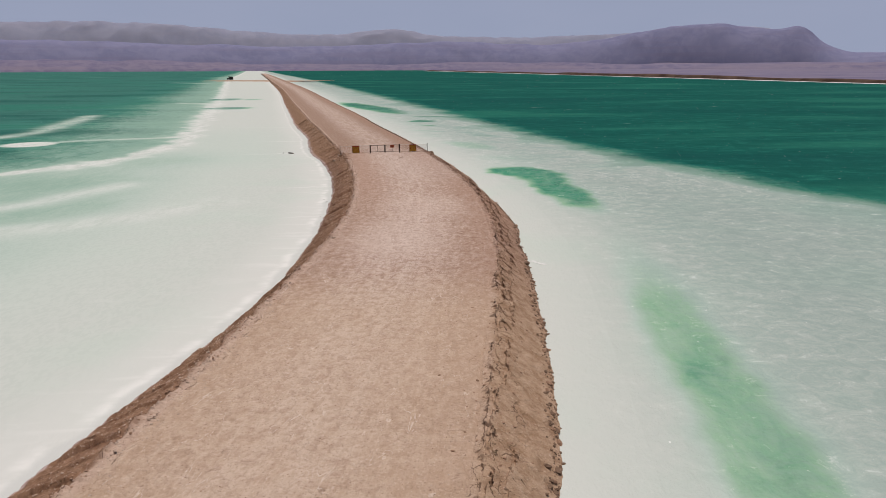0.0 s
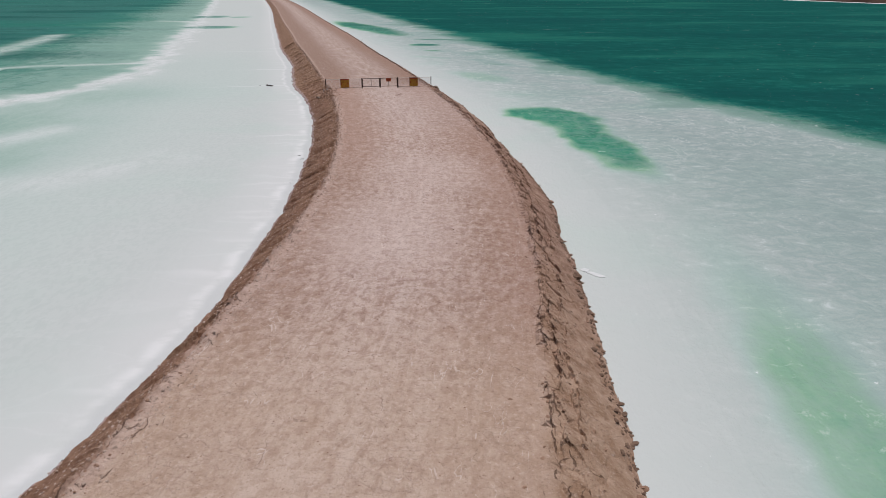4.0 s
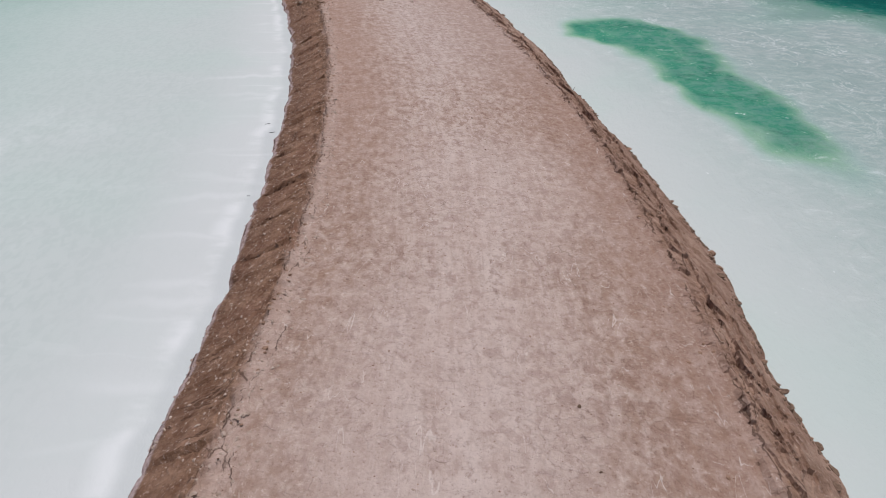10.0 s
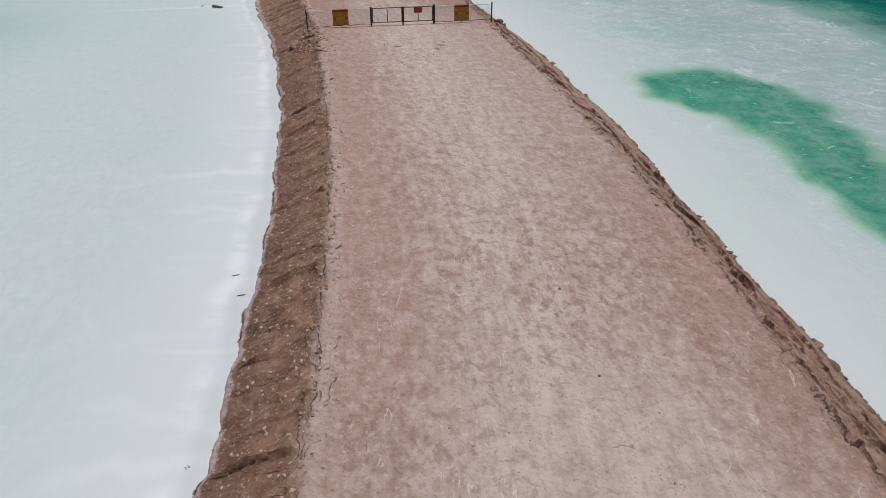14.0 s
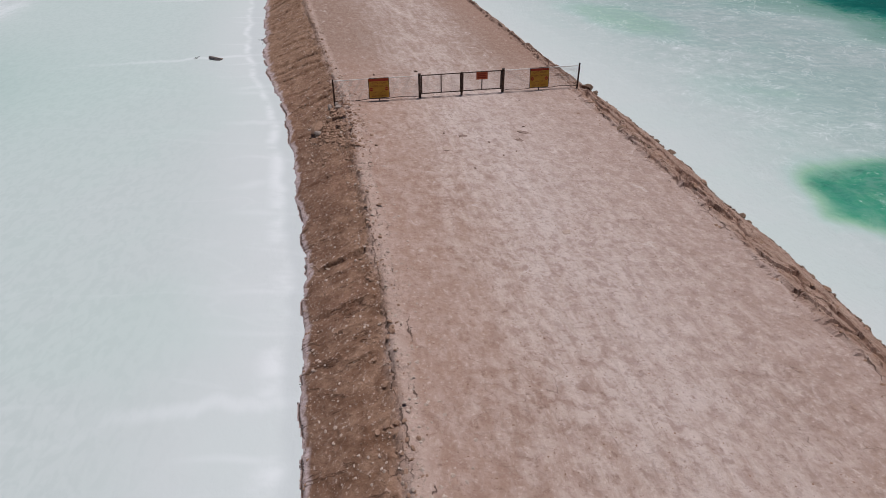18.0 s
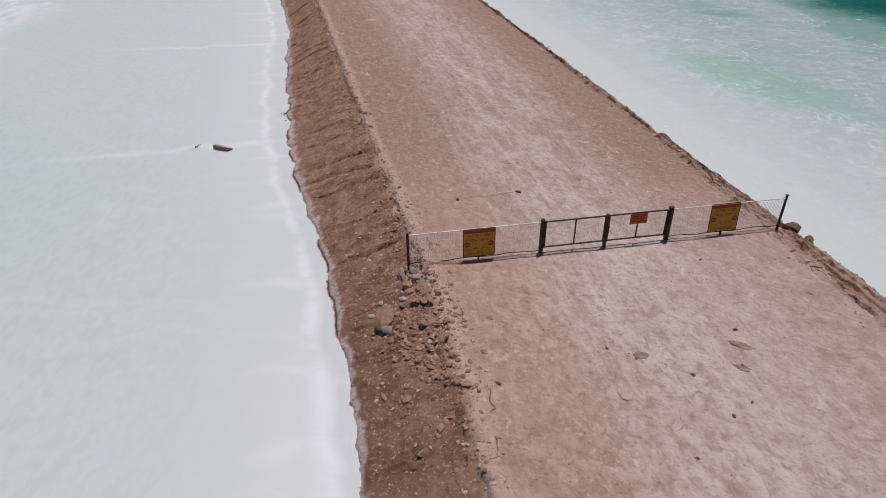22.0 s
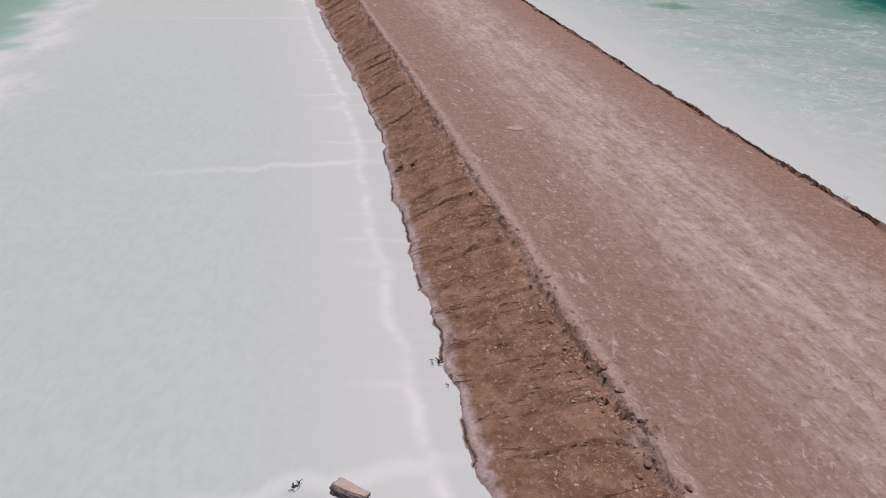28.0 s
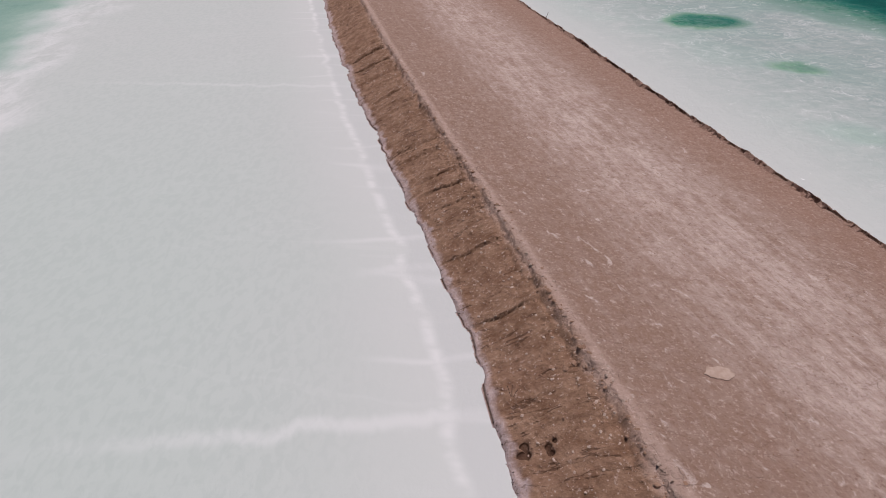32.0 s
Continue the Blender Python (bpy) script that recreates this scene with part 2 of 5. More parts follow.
    z = z + np.exp(-((dl - 0.1) / 0.45) ** 2) * (0.06 * (crumbl - 0.5) + 0.09 * lean3 * turned)
    z = z - 0.05 * k4
    gap = np.maximum(gap, 0.35 * k4)
    # long torn lips: the crust outside each stands proud of the road and falls away outwards
    for off, seed, tall in ((0.0, 61, 0.09), (0.42, 62, 0.12), (0.95, 66, 0.11)):
        c2 = dr - off - 0.06 * outer + (0.6 - 0.35 * outer) * (fbm(y, y * 0 + seed, 2.6, 2, seed) - 0.5) + 0.22 * (slab - 0.5) + 0.16 * (crumb - 0.5) + 0.1 * (small - 0.5)
        open_ = step(0.36, 0.5, fbm(x * 0.5, y, 2.4, 2, seed + 7))
        if off < 0.2:
            open_ = np.maximum(open_, 0.8 * step(92, 100, y))
        else:
            open_ = open_ * step(rs - 0.5, rs - 0.9, dr)
        z = z + (tall + (0.08 * outer if off < 0.2 else 0)) * open_ * step(-0.03, 0.02, c2) * np.exp(-np.clip(c2, 0, 9) / 0.45)
        gap = np.maximum(gap, (0.12 + (0.75 * outer if off < 0.2 else 0)) * open_ * np.exp(-((c2 + 0.02) / 0.05) ** 2) * step(0.36, 0.5, fbm(x, y, 0.6, 2, 48)))
    # the grader's edge: a low berm and a groove along the right verge
    bend = dr + 0.55 + 0.35 * (fbm(y, y * 0 + 1, 6, 2, 64) - 0.5)
    kept = step(0.3, 0.5, fbm(y, y * 0, 5, 2, 65)) * step(94, 84, y)
    z = z + kept * (0.06 * np.exp(-(bend / 0.07) ** 2) - 0.06 * np.exp(-((bend - 0.15) / 0.06) ** 2))
    # hollows washed out of the left bank
    for hx, hy, r, deep in ((-15.5, 84.6, 0.3, 0.2), (-22.4, 113.9, 0.2, 0.2)):
        z = z - deep * np.exp(-(((x - hx) / r) ** 2 + ((y - hy) / (r * 1.4)) ** 2))
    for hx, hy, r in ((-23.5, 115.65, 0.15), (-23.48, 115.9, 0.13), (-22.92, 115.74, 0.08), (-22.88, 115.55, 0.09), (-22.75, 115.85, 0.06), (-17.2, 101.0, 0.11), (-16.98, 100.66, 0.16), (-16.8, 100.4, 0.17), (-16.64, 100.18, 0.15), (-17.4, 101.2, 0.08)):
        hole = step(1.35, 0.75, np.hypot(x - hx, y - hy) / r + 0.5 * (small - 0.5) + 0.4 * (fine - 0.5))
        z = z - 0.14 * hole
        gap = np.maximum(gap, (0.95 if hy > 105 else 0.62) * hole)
    # a mound where the fence ends
    caked = np.where(dl > 0, step(0.925 - 0.045 * step(90, 100, y), 0.97, t + 0.1 * (mid - 0.5) + 0.1 * (small - 0.5)), 0)
    z = z + 0.22 * np.exp(-(((x + 13.6) / 0.9) ** 2 + ((y - 86.6) / 2.2) ** 2)) * (0.5 + mid)
    zone = np.maximum(step(-0.15, 0.35, dl + 0.5 * (mid - 0.5)), step(-0.2, 0.25, dr + 0.6 * (mid - 0.5)))
    rim = np.maximum(np.exp(-((dl - 0.05) / 0.42) ** 2), step(-0.5, 0.0, dr) * step(1.7, 0.9, dr))
    return z, zone, rim, gap, caked


def ground_z(x, y):
    x, y = np.atleast_1d(np.asarray(x, float)), np.atleast_1d(np.asarray(y, float))
    return terrain(y, x - centre(y))[0]


# ---- material helpers ----
class Nodes:
    def __init__(self, name):
        self.mat = bpy.data.materials.new(name)
        self.mat.use_nodes = True
        self.t = self.mat.node_tree
        self.t.nodes.clear()
        self.out = self.t.nodes.new("ShaderNodeOutputMaterial")
        self.bsdf = self.t.nodes.new("ShaderNodeBsdfPrincipled")
        self.t.links.new(self.bsdf.outputs[0], self.out.inputs[0])

    def n(self, kind, **props):
        node = self.t.nodes.new("ShaderNode" + kind)
        for k, v in props.items():
            setattr(node, k, v)
        return node

    def put(self, socket, value):
        if isinstance(value, bpy.types.NodeSocket):
            self.t.links.new(value, socket)
        elif isinstance(value, (tuple, list)) and len(value) == 3 and socket.type == "RGBA":
            socket.default_value = (*value, 1)
        else:
            socket.default_value = value

    def math(self, op, a, b=0.0, c=0.0, clamp=False):
        m = self.n("Math", operation=op, use_clamp=clamp)
        for s, v in zip(m.inputs, (a, b, c)):
            self.put(s, v)
        return m.outputs[0]

    def ramp(self, v, lo, hi):
        m = self.n("MapRange", interpolation_type="SMOOTHSTEP")
        for s, x in zip(m.inputs, (v, lo, hi, 0.0, 1.0)):
            self.put(s, x)
        return m.outputs[0]

    def mix(self, f, a, b, blend="MIX"):
        m = self.n("Mix", data_type="RGBA", blend_type=blend)
        self.put(m.inputs[0], f)
        self.put(m.inputs[6], a)
        self.put(m.inputs[7], b)
        return m.outputs[2]

    def coords(self, scale=(1, 1, 1), source=None):
        if source is None:
            source = self.n("TexCoord").outputs["Object"]
        m = self.n("Mapping")
        self.put(m.inputs[0], source)
        m.inputs["Scale"].default_value = scale
        return m.outputs[0]

    def noise(self, scale, detail=4, rough=0.55, stretch=(1, 1, 1), source=None, distortion=0.0):
        n = self.n("TexNoise")
        self.put(n.inputs["Vector"], self.coords(stretch, source))
        n.inputs["Scale"].default_value, n.inputs["Detail"].default_value = scale, detail
        n.inputs["Roughness"].default_value, n.inputs["Distortion"].default_value = rough, distortion
        return n.outputs["Fac"]

    def attr(self, name):
        return self.n("Attribute", attribute_name=name).outputs["Fac"]

    def bump(self, height, strength=0.5, distance=0.05, normal=None):
        b = self.n("Bump")
        self.put(b.inputs["Height"], height)
        b.inputs["Strength"].default_value, b.inputs["Distance"].default_value = strength, distance
        if normal is not None:
            self.put(b.inputs["Normal"], normal)
        return b.outputs[0]

    def done(self, color, rough=0.9, normal=None, metal=0.0, spec=0.3):
        self.put(self.bsdf.inputs["Base Color"], color)
        self.put(self.bsdf.inputs["Roughness"], rough)
        self.bsdf.inputs["Metallic"].default_value = metal
        self.bsdf.inputs["Specular IOR Level"].default_value = spec
        if normal is not None:
            self.put(self.bsdf.inputs["Normal"], normal)
        return self.mat


def make_dirt():
    m = Nodes("packed_marl_dirt")
    uv = m.n("UVMap", uv_map="plan").outputs[0]
    big, mid, fine = m.noise(0.35, 4), m.noise(1.6, 6, 0.65), m.noise(9, 6, 0.7)
    streak = m.noise(1.0, 7, 0.72, (1.3, 0.16, 1), uv, 0.15)
    blot = m.noise(2.0, 8, 0.68, (1, 0.6, 1), uv, 0.15)
    patch = m.noise(1.0, 6, 0.65, (1, 0.5, 1), uv, 0.3)
    smear = m.noise(2.6, 6, 0.66, (1.1, 0.6, 1), uv, 0.25)
    across = m.n("SeparateXYZ")
    m.put(across.inputs[0], uv)
    lane = m.math("MULTIPLY_ADD", m.ramp(across.outputs["Y"], 90.0, 106.0), 1.0, -0.3)
    worn = m.ramp(m.math("ABSOLUTE", m.math("SUBTRACT", across.outputs["X"], lane)), 4.6, 0.5)
    track = m.noise(1.0, 6, 0.7, (4.2, 0.22, 1), uv, 0.1)
    fleck = m.noise(5.0, 6, 0.7, (1, 0.75, 1), uv, 0.5)
    clump = m.noise(3.0, 3, 0.55, (1, 0.8, 1), uv, 0.6)
    clod = m.noise(4.6, 2, 0.5, (1, 0.8, 1), uv, 0.4)
    road = m.mix(m.ramp(blot, 0.37, 0.63), (0.36, 0.23, 0.172), (0.49, 0.355, 0.30))
    road = m.mix(m.math("MULTIPLY", m.ramp(across.outputs["Y"], 87.0, 98.0), 0.74), road, (0.27, 0.172, 0.128))
    road = m.mix(m.math("MULTIPLY", m.math("MULTIPLY", m.math("MULTIPLY_ADD", m.math("ADD", m.ramp(streak, 0.36, 0.66), m.ramp(patch, 0.36, 0.64)), 0.45, 0.15), worn), m.math("MULTIPLY_ADD", m.ramp(across.outputs["Y"], 80.0, 105.0), 0.0, 0.8)), road, (0.645, 0.525, 0.475))
    road = m.mix(m.math("MULTIPLY", m.ramp(smear, 0.46, 0.7), 0.36), road, (0.315, 0.20, 0.15))
    road = m.mix(m.math("MULTIPLY", m.ramp(track, 0.5, 0.68), 0.42), road, (0.34, 0.22, 0.17))
    road = m.mix(m.math("MULTIPLY", m.ramp(track, 0.5, 0.33), m.math("MULTIPLY_ADD", worn, 0.4, 0.1)), road, (0.62, 0.49, 0.445))
    road = m.mix(m.math("MULTIPLY", m.ramp(smear, 0.54, 0.3), m.math("MULTIPLY_ADD", worn, 0.3, 0.1)), road, (0.62, 0.49, 0.44))
    road = m.mix(m.math("MULTIPLY", m.ramp(big, 0.52, 0.75), 0.35), road, (0.38, 0.25, 0.195))
    flake = m.noise(2.4, 5, 0.6, (1, 0.55, 1), uv, 0.8)
    road = m.mix(m.math("MULTIPLY", m.ramp(flake, 0.62, 0.7), m.math("MULTIPLY_ADD", m.ramp(across.outputs["Y"], 66.0, 80.0), 0.35, 0.2)), road, (0.72, 0.61, 0.565))
    road = m.mix(m.math("MULTIPLY", m.ramp(fleck, 0.56, 0.68), 0.55), road, (0.68, 0.54, 0.48))
    road = m.mix(m.math("MULTIPLY", m.ramp(fleck, 0.43, 0.32), 0.75), road, (0.24, 0.145, 0.11))
    # cobbled clumps of dried mud, a pale dusty patch, and the browner verge
    lumpy = m.math("MULTIPLY", m.math("MULTIPLY_ADD", m.ramp(big, 0.35, 0.6), 0.5, 0.5), m.math("MULTIPLY_ADD", m.ramp(across.outputs["Y"], 98.0, 80.0), 0.5, 0.5))
    # dark tone between clumps puts the lumps' shading into the colour
    road = m.mix(m.math("MULTIPLY", m.math("MULTIPLY", m.ramp(clump, 0.5, 0.36), lumpy), 0.58), road, (0.285, 0.17, 0.13))
    road = m.mix(m.math("MULTIPLY", m.math("MULTIPLY", m.ramp(clump, 0.52, 0.66), lumpy), 0.28), road, (0.655, 0.53, 0.468))
    road = m.mix(m.math("MULTIPLY", m.ramp(clod, 0.44, 0.32), 0.34), road, (0.25, 0.155, 0.118))
    du = m.math("DIVIDE", m.math("ADD", across.outputs["X"], 1.2), 3.6)
    dv = m.math("DIVIDE", m.math("SUBTRACT", across.outputs["Y"], 43.5), 6.0)
    dust = m.math("ADD", m.math("MULTIPLY", du, du), m.math("ADD", m.math("MULTIPLY", dv, dv), m.math("MULTIPLY", m.math("SUBTRACT", patch, 0.5), 2.0)))
    road = m.mix(m.math("MULTIPLY", m.ramp(dust, 1.6, 0.0), 0.4), road, (0.645, 0.515, 0.468))
    du = m.math("DIVIDE", m.math("SUBTRACT", across.outputs["X"], 0.9), 4.0)
    dv = m.math("DIVIDE", m.math("SUBTRACT", across.outputs["Y"], 54.0), 5.0)
    dust = m.math("ADD", m.math("MULTIPLY", du, du), m.math("ADD", m.math("MULTIPLY", dv, dv), m.math("MULTIPLY", m.math("SUBTRACT", patch, 0.5), 3.0)))
    road = m.mix(m.math("MULTIPLY", m.ramp(dust, 1.6, 0.0), 0.32), road, (0.645, 0.515, 0.468))
    verge = m.math("ADD", across.outputs["X"], m.math("MULTIPLY", m.math("SUBTRACT", patch, 0.5), 3.0))
    late = m.math("MULTIPLY", m.ramp(across.outputs["Y"], 62.0, 74.0), m.ramp(across.outputs["Y"], 96.0, 88.0))
    road = m.mix(m.math("MULTIPLY", m.ramp(verge, 3.0, 5.6), m.math("MULTIPLY_ADD", late, -0.2, 0.4)), road, (0.345, 0.205, 0.153))
    road = m.mix(m.math("MULTIPLY", m.math("MULTIPLY", late, m.ramp(across.outputs["X"], -3.0, 0.5)), 0.22), road, (0.6, 0.5, 0.475))
    shift_ = m.math("ADD", across.outputs["X"], m.math("MULTIPLY", m.math("SUBTRACT", patch, 0.5), 3.0))
    brown = m.math("MULTIPLY", m.ramp(shift_, -0.8, -5.2), m.math("MULTIPLY", m.ramp(across.outputs["Y"], 50.0, 64.0), m.ramp(across.outputs["Y"], 100.0, 92.0)))
    road = m.mix(m.math("MULTIPLY", brown, 0.36), road, (0.43, 0.27, 0.212))
    road = m.mix(m.math("MULTIPLY", m.ramp(across.outputs["Y"], 38.0, 28.0), 0.42), road, (0.6, 0.452, 0.335))
    slope = m.mix(m.ramp(mid, 0.33, 0.7), (0.18, 0.093, 0.057), (0.335, 0.198, 0.134))
    slope = m.mix(m.math("MULTIPLY", m.ramp(big, 0.5, 0.72), 0.5), slope, (0.215, 0.108, 0.072))
    slope = m.mix(m.math("MULTIPLY", m.math("MULTIPLY", m.ramp(across.outputs["X"], 0.0, 1.0), m.ramp(across.outputs["Y"], 46.0, 26.0)), 0.6), slope, m.mix(m.ramp(mid, 0.3, 0.7), (0.35, 0.225, 0.125), (0.5, 0.36, 0.235)))
    slope = m.mix(m.math("MULTIPLY", m.ramp(across.outputs["Y"], 90.0, 100.0), 0.4), slope, m.mix(m.ramp(mid, 0.33, 0.7), (0.25, 0.145, 0.09), (0.40, 0.26, 0.18)))
    dusty = m.math("MULTIPLY", m.ramp(across.outputs["X"], 0.0, 1.0), m.math("MULTIPLY_ADD", m.ramp(across.outputs["Y"], 62.0, 80.0), 0.25, 0.35))
    slope = m.mix(dusty, slope, m.mix(m.ramp(mid, 0.3, 0.7), (0.345, 0.213, 0.16), (0.51, 0.365, 0.3)))
    # darker brown towards the foot of the left bank, over its middle stretch
    browned = m.math("ADD", across.outputs["X"], m.math("MULTIPLY", m.math("SUBTRACT", mid, 0.5), 1.4))
    browned = m.math("MULTIPLY", m.ramp(browned, -6.6, -7.8), m.math("MULTIPLY", m.ramp(across.outputs["Y"], 36.0, 46.0), m.ramp(across.outputs["Y"], 92.0, 83.0)))
    slope = m.mix(m.math("MULTIPLY", browned, 0.45), slope, (0.125, 0.066, 0.044))
    zone = m.attr("zone")
    road = m.mix(m.math("MULTIPLY", m.math("MULTIPLY", m.ramp(m.attr("rim"), 0.1, 0.5), m.ramp(across.outputs["X"], 0.0, -1.0)), 0.55), road, (0.54, 0.395, 0.335))
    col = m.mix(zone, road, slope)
    col = m.mix(m.math("MULTIPLY", m.ramp(fine, 0.54, 0.72), 0.55), col, (0.69, 0.54, 0.47))
    col = m.mix(m.math("MULTIPLY", m.ramp(fine, 0.45, 0.28), 0.62), col, (0.21, 0.118, 0.085))
    # cracks of dried mud
    warp = m.n("VectorMath", operation="MULTIPLY_ADD")
    nz = m.n("TexNoise")
    m.put(nz.inputs["Vector"], m.coords())
    nz.inputs["Scale"].default_value = 2.2
    m.put(warp.inputs[0], nz.outputs["Color"])
    warp.inputs[1].default_value = (0.5, 0.5, 0.5)
    m.put(warp.inputs[2], m.coords())
    vor = m.n("TexVoronoi", feature="DISTANCE_TO_EDGE")
    m.put(vor.inputs["Vector"], warp.outputs[0])
    vor.inputs["Scale"].default_value = 0.7
    crack = m.math("MULTIPLY", m.ramp(vor.outputs["Distance"], 0.014, 0.002), m.ramp(m.noise(0.9, 5, 0.7), 0.55, 0.66))
    col = m.mix(m.math("MULTIPLY", crack, 0.45), col, (0.16, 0.10, 0.075))
    pale_line = m.noise(0.8, 3, 0.5, (1.5, 0.42, 1), uv, 0.9)
    pale_line = m.math("MULTIPLY", m.ramp(m.math("ABSOLUTE", m.math("SUBTRACT", pale_line, 0.5)), 0.007, 0.002), m.ramp(m.noise(0.7, 4, 0.65), 0.53, 0.6))
    pale_line = m.math("MULTIPLY", pale_line, m.math("MULTIPLY", m.ramp(across.outputs["Y"], 68.0, 58.0), m.math("SUBTRACT", 1.0, zone)))
    col = m.mix(m.math("MULTIPLY", pale_line, 0.5), col, (0.76, 0.66, 0.61))
    plates = m.n("TexVoronoi", feature="DISTANCE_TO_EDGE")
    m.put(plates.inputs["Vector"], warp.outputs[0])
    plates.inputs["Scale"].default_value = 2.6
    joint = m.math("MULTIPLY", m.ramp(plates.outputs["Distance"], 0.13, 0.0), m.ramp(m.noise(0.5, 4, 0.6), 0.38, 0.6))
    joint = m.math("MULTIPLY", joint, m.math("SUBTRACT", 1.0, zone))
    col = m.mix(m.math("MULTIPLY", joint, m.math("MULTIPLY_ADD", m.ramp(across.outputs["Y"], 78.0, 60.0), 0.07, 0.05)), col, (0.27, 0.175, 0.135))
    # open fissures along the rims, and lines down the bank that paint the ledges' shaded sides
    rimc = m.n("VectorMath", operation="MULTIPLY_ADD")
    m.put(rimc.inputs[0], nz.outputs["Color"])
    rimc.inputs[1].default_value = (0.55, 0.55, 0.0)
    m.put(rimc.inputs[2], m.coords((1.5, 0.8, 1), uv))
    split = m.n("TexVoronoi", feature="DISTANCE_TO_EDGE")
    m.put(split.inputs["Vector"], rimc.outputs[0])
    split.inputs["Scale"].default_value = 1.15
    width = m.math("MULTIPLY", m.ramp(m.noise(1.3, 4, 0.65), 0.5, 0.7), 0.03)
    fissure = m.math("MULTIPLY", m.ramp(m.math("SUBTRACT", split.outputs["Distance"], width), 0.003, -0.004), m.ramp(m.attr("rim"), 0.3, 0.55))
    skew = m.n("CombineXYZ")
    m.put(skew.inputs[0], m.math("MULTIPLY", across.outputs["X"], 0.16))
    m.put(skew.inputs[1], m.math("MULTIPLY_ADD", across.outputs["X"], 0.04, across.outputs["Y"]))
    seam = m.noise(0.75, 5, 0.62, (1, 1, 1), skew.outputs[0], 0.1)
    seam = m.math("ABSOLUTE", m.math("SUBTRACT", seam, 0.5))
    thin = m.math("MULTIPLY", m.ramp(m.noise(1.1, 3, 0.6), 0.48, 0.66), 0.0105)
    seam = m.math("MULTIPLY", m.ramp(m.math("SUBTRACT", seam, thin), 0.002, -0.002), m.math("MULTIPLY", m.ramp(across.outputs["X"], -5.9, -6.4), zone))
    edge = m.math("ADD", m.math("MULTIPLY_ADD", m.ramp(across.outputs["Y"], 85.0, 102.0), 0.3, 5.75), m.math("MULTIPLY", m.ramp(across.outputs["Y"], 115.0, 160.0), 0.5))
    ragged = m.math("MULTIPLY", m.math("SUBTRACT", m.noise(2.4, 4, 0.6, (1, 1, 1), uv), 0.5), 0.45)
    torn = None
    for side_, off_, wander, open_, lo_, hi_ in ((1, 0.02, 0.7, 0.03, 0.45, 0.58), (1, 0.38, 1.2, 0.03, 0.46, 0.6), (-1, -0.45, 0.9, 0.016, 0.48, 0.64), (-1, 0.06, 0.5, 0.022, 0.46, 0.62)):
        shift = m.n("CombineXYZ")
        m.put(shift.inputs[0], 3.7 * off_ + 11.0 * side_)
        m.put(shift.inputs[1], across.outputs["Y"])
        sway = m.math("MULTIPLY", m.math("SUBTRACT", m.noise(0.42, 3, 0.55, (1, 1, 1), shift.outputs[0]), 0.5), wander)
        from_ = m.math("SUBTRACT", m.math("MULTIPLY", across.outputs["X"], float(side_)), m.math("ADD", edge, off_))
        away = m.math("ABSOLUTE", m.math("ADD", m.math("ADD", from_, sway), ragged))
        grain = m.noise(0.8, 3, 0.6, (0.5, 1, 1), shift.outputs[0])
        if side_ < 0 and off_ > 0:
            later = m.ramp(across.outputs["Y"], 92.0, 101.0)
            grain = m.math("MULTIPLY_ADD", later, 0.1, grain)
            room = m.math("MULTIPLY", m.ramp(grain, lo_, hi_), m.math("MULTIPLY_ADD", later, 0.024, open_))
        else:
            room = m.math("MULTIPLY", m.ramp(grain, lo_, hi_), open_)
        cleft = m.ramp(m.math("SUBTRACT", away, room), 0.008, -0.008)
        cleft = m.math("MULTIPLY", cleft, m.ramp(room, 0.0, 0.012))
        torn = cleft if torn is None else m.math("MAXIMUM", torn, cleft)
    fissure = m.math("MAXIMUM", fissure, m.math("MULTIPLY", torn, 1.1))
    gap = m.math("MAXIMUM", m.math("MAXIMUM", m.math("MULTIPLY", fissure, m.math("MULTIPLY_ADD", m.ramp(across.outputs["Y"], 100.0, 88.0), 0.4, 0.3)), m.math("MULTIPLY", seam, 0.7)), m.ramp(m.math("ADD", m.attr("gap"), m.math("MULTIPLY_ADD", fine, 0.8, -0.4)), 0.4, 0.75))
    # dark brown paints the shade inside fissures, ledge feet, holes and waterline slot
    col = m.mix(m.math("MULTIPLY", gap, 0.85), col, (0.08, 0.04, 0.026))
    # salt caked on the foot of the bank
    salt = m.math("MULTIPLY", m.math("MULTIPLY", m.attr("caked"), m.math("SUBTRACT", 1.0, gap)), m.math("MULTIPLY_ADD", m.ramp(fine, 0.35, 0.6), 0.4, 0.6))
    col = m.mix(m.math("MULTIPLY", salt, 0.85), col, (0.56, 0.44, 0.43))
    h = m.math("ADD", m.math("MULTIPLY", mid, 0.6), m.math("MULTIPLY", fine, 0.35))
    h = m.math("ADD", h, m.math("MULTIPLY", clump, 0.5))
    h = m.math("SUBTRACT", h, m.math("MULTIPLY", joint, 0.12))
    h = m.math("SUBTRACT", h, m.math("MAXIMUM", m.math("MULTIPLY", crack, 0.14), m.math("MULTIPLY", gap, 0.5)))
    nrm = m.bump(h, 0.9, 0.15)
    nrm = m.bump(m.noise(34, 3, 0.7), 0.5, 0.025, nrm)
    return m.done(col, 0.95, nrm, spec=0.15)


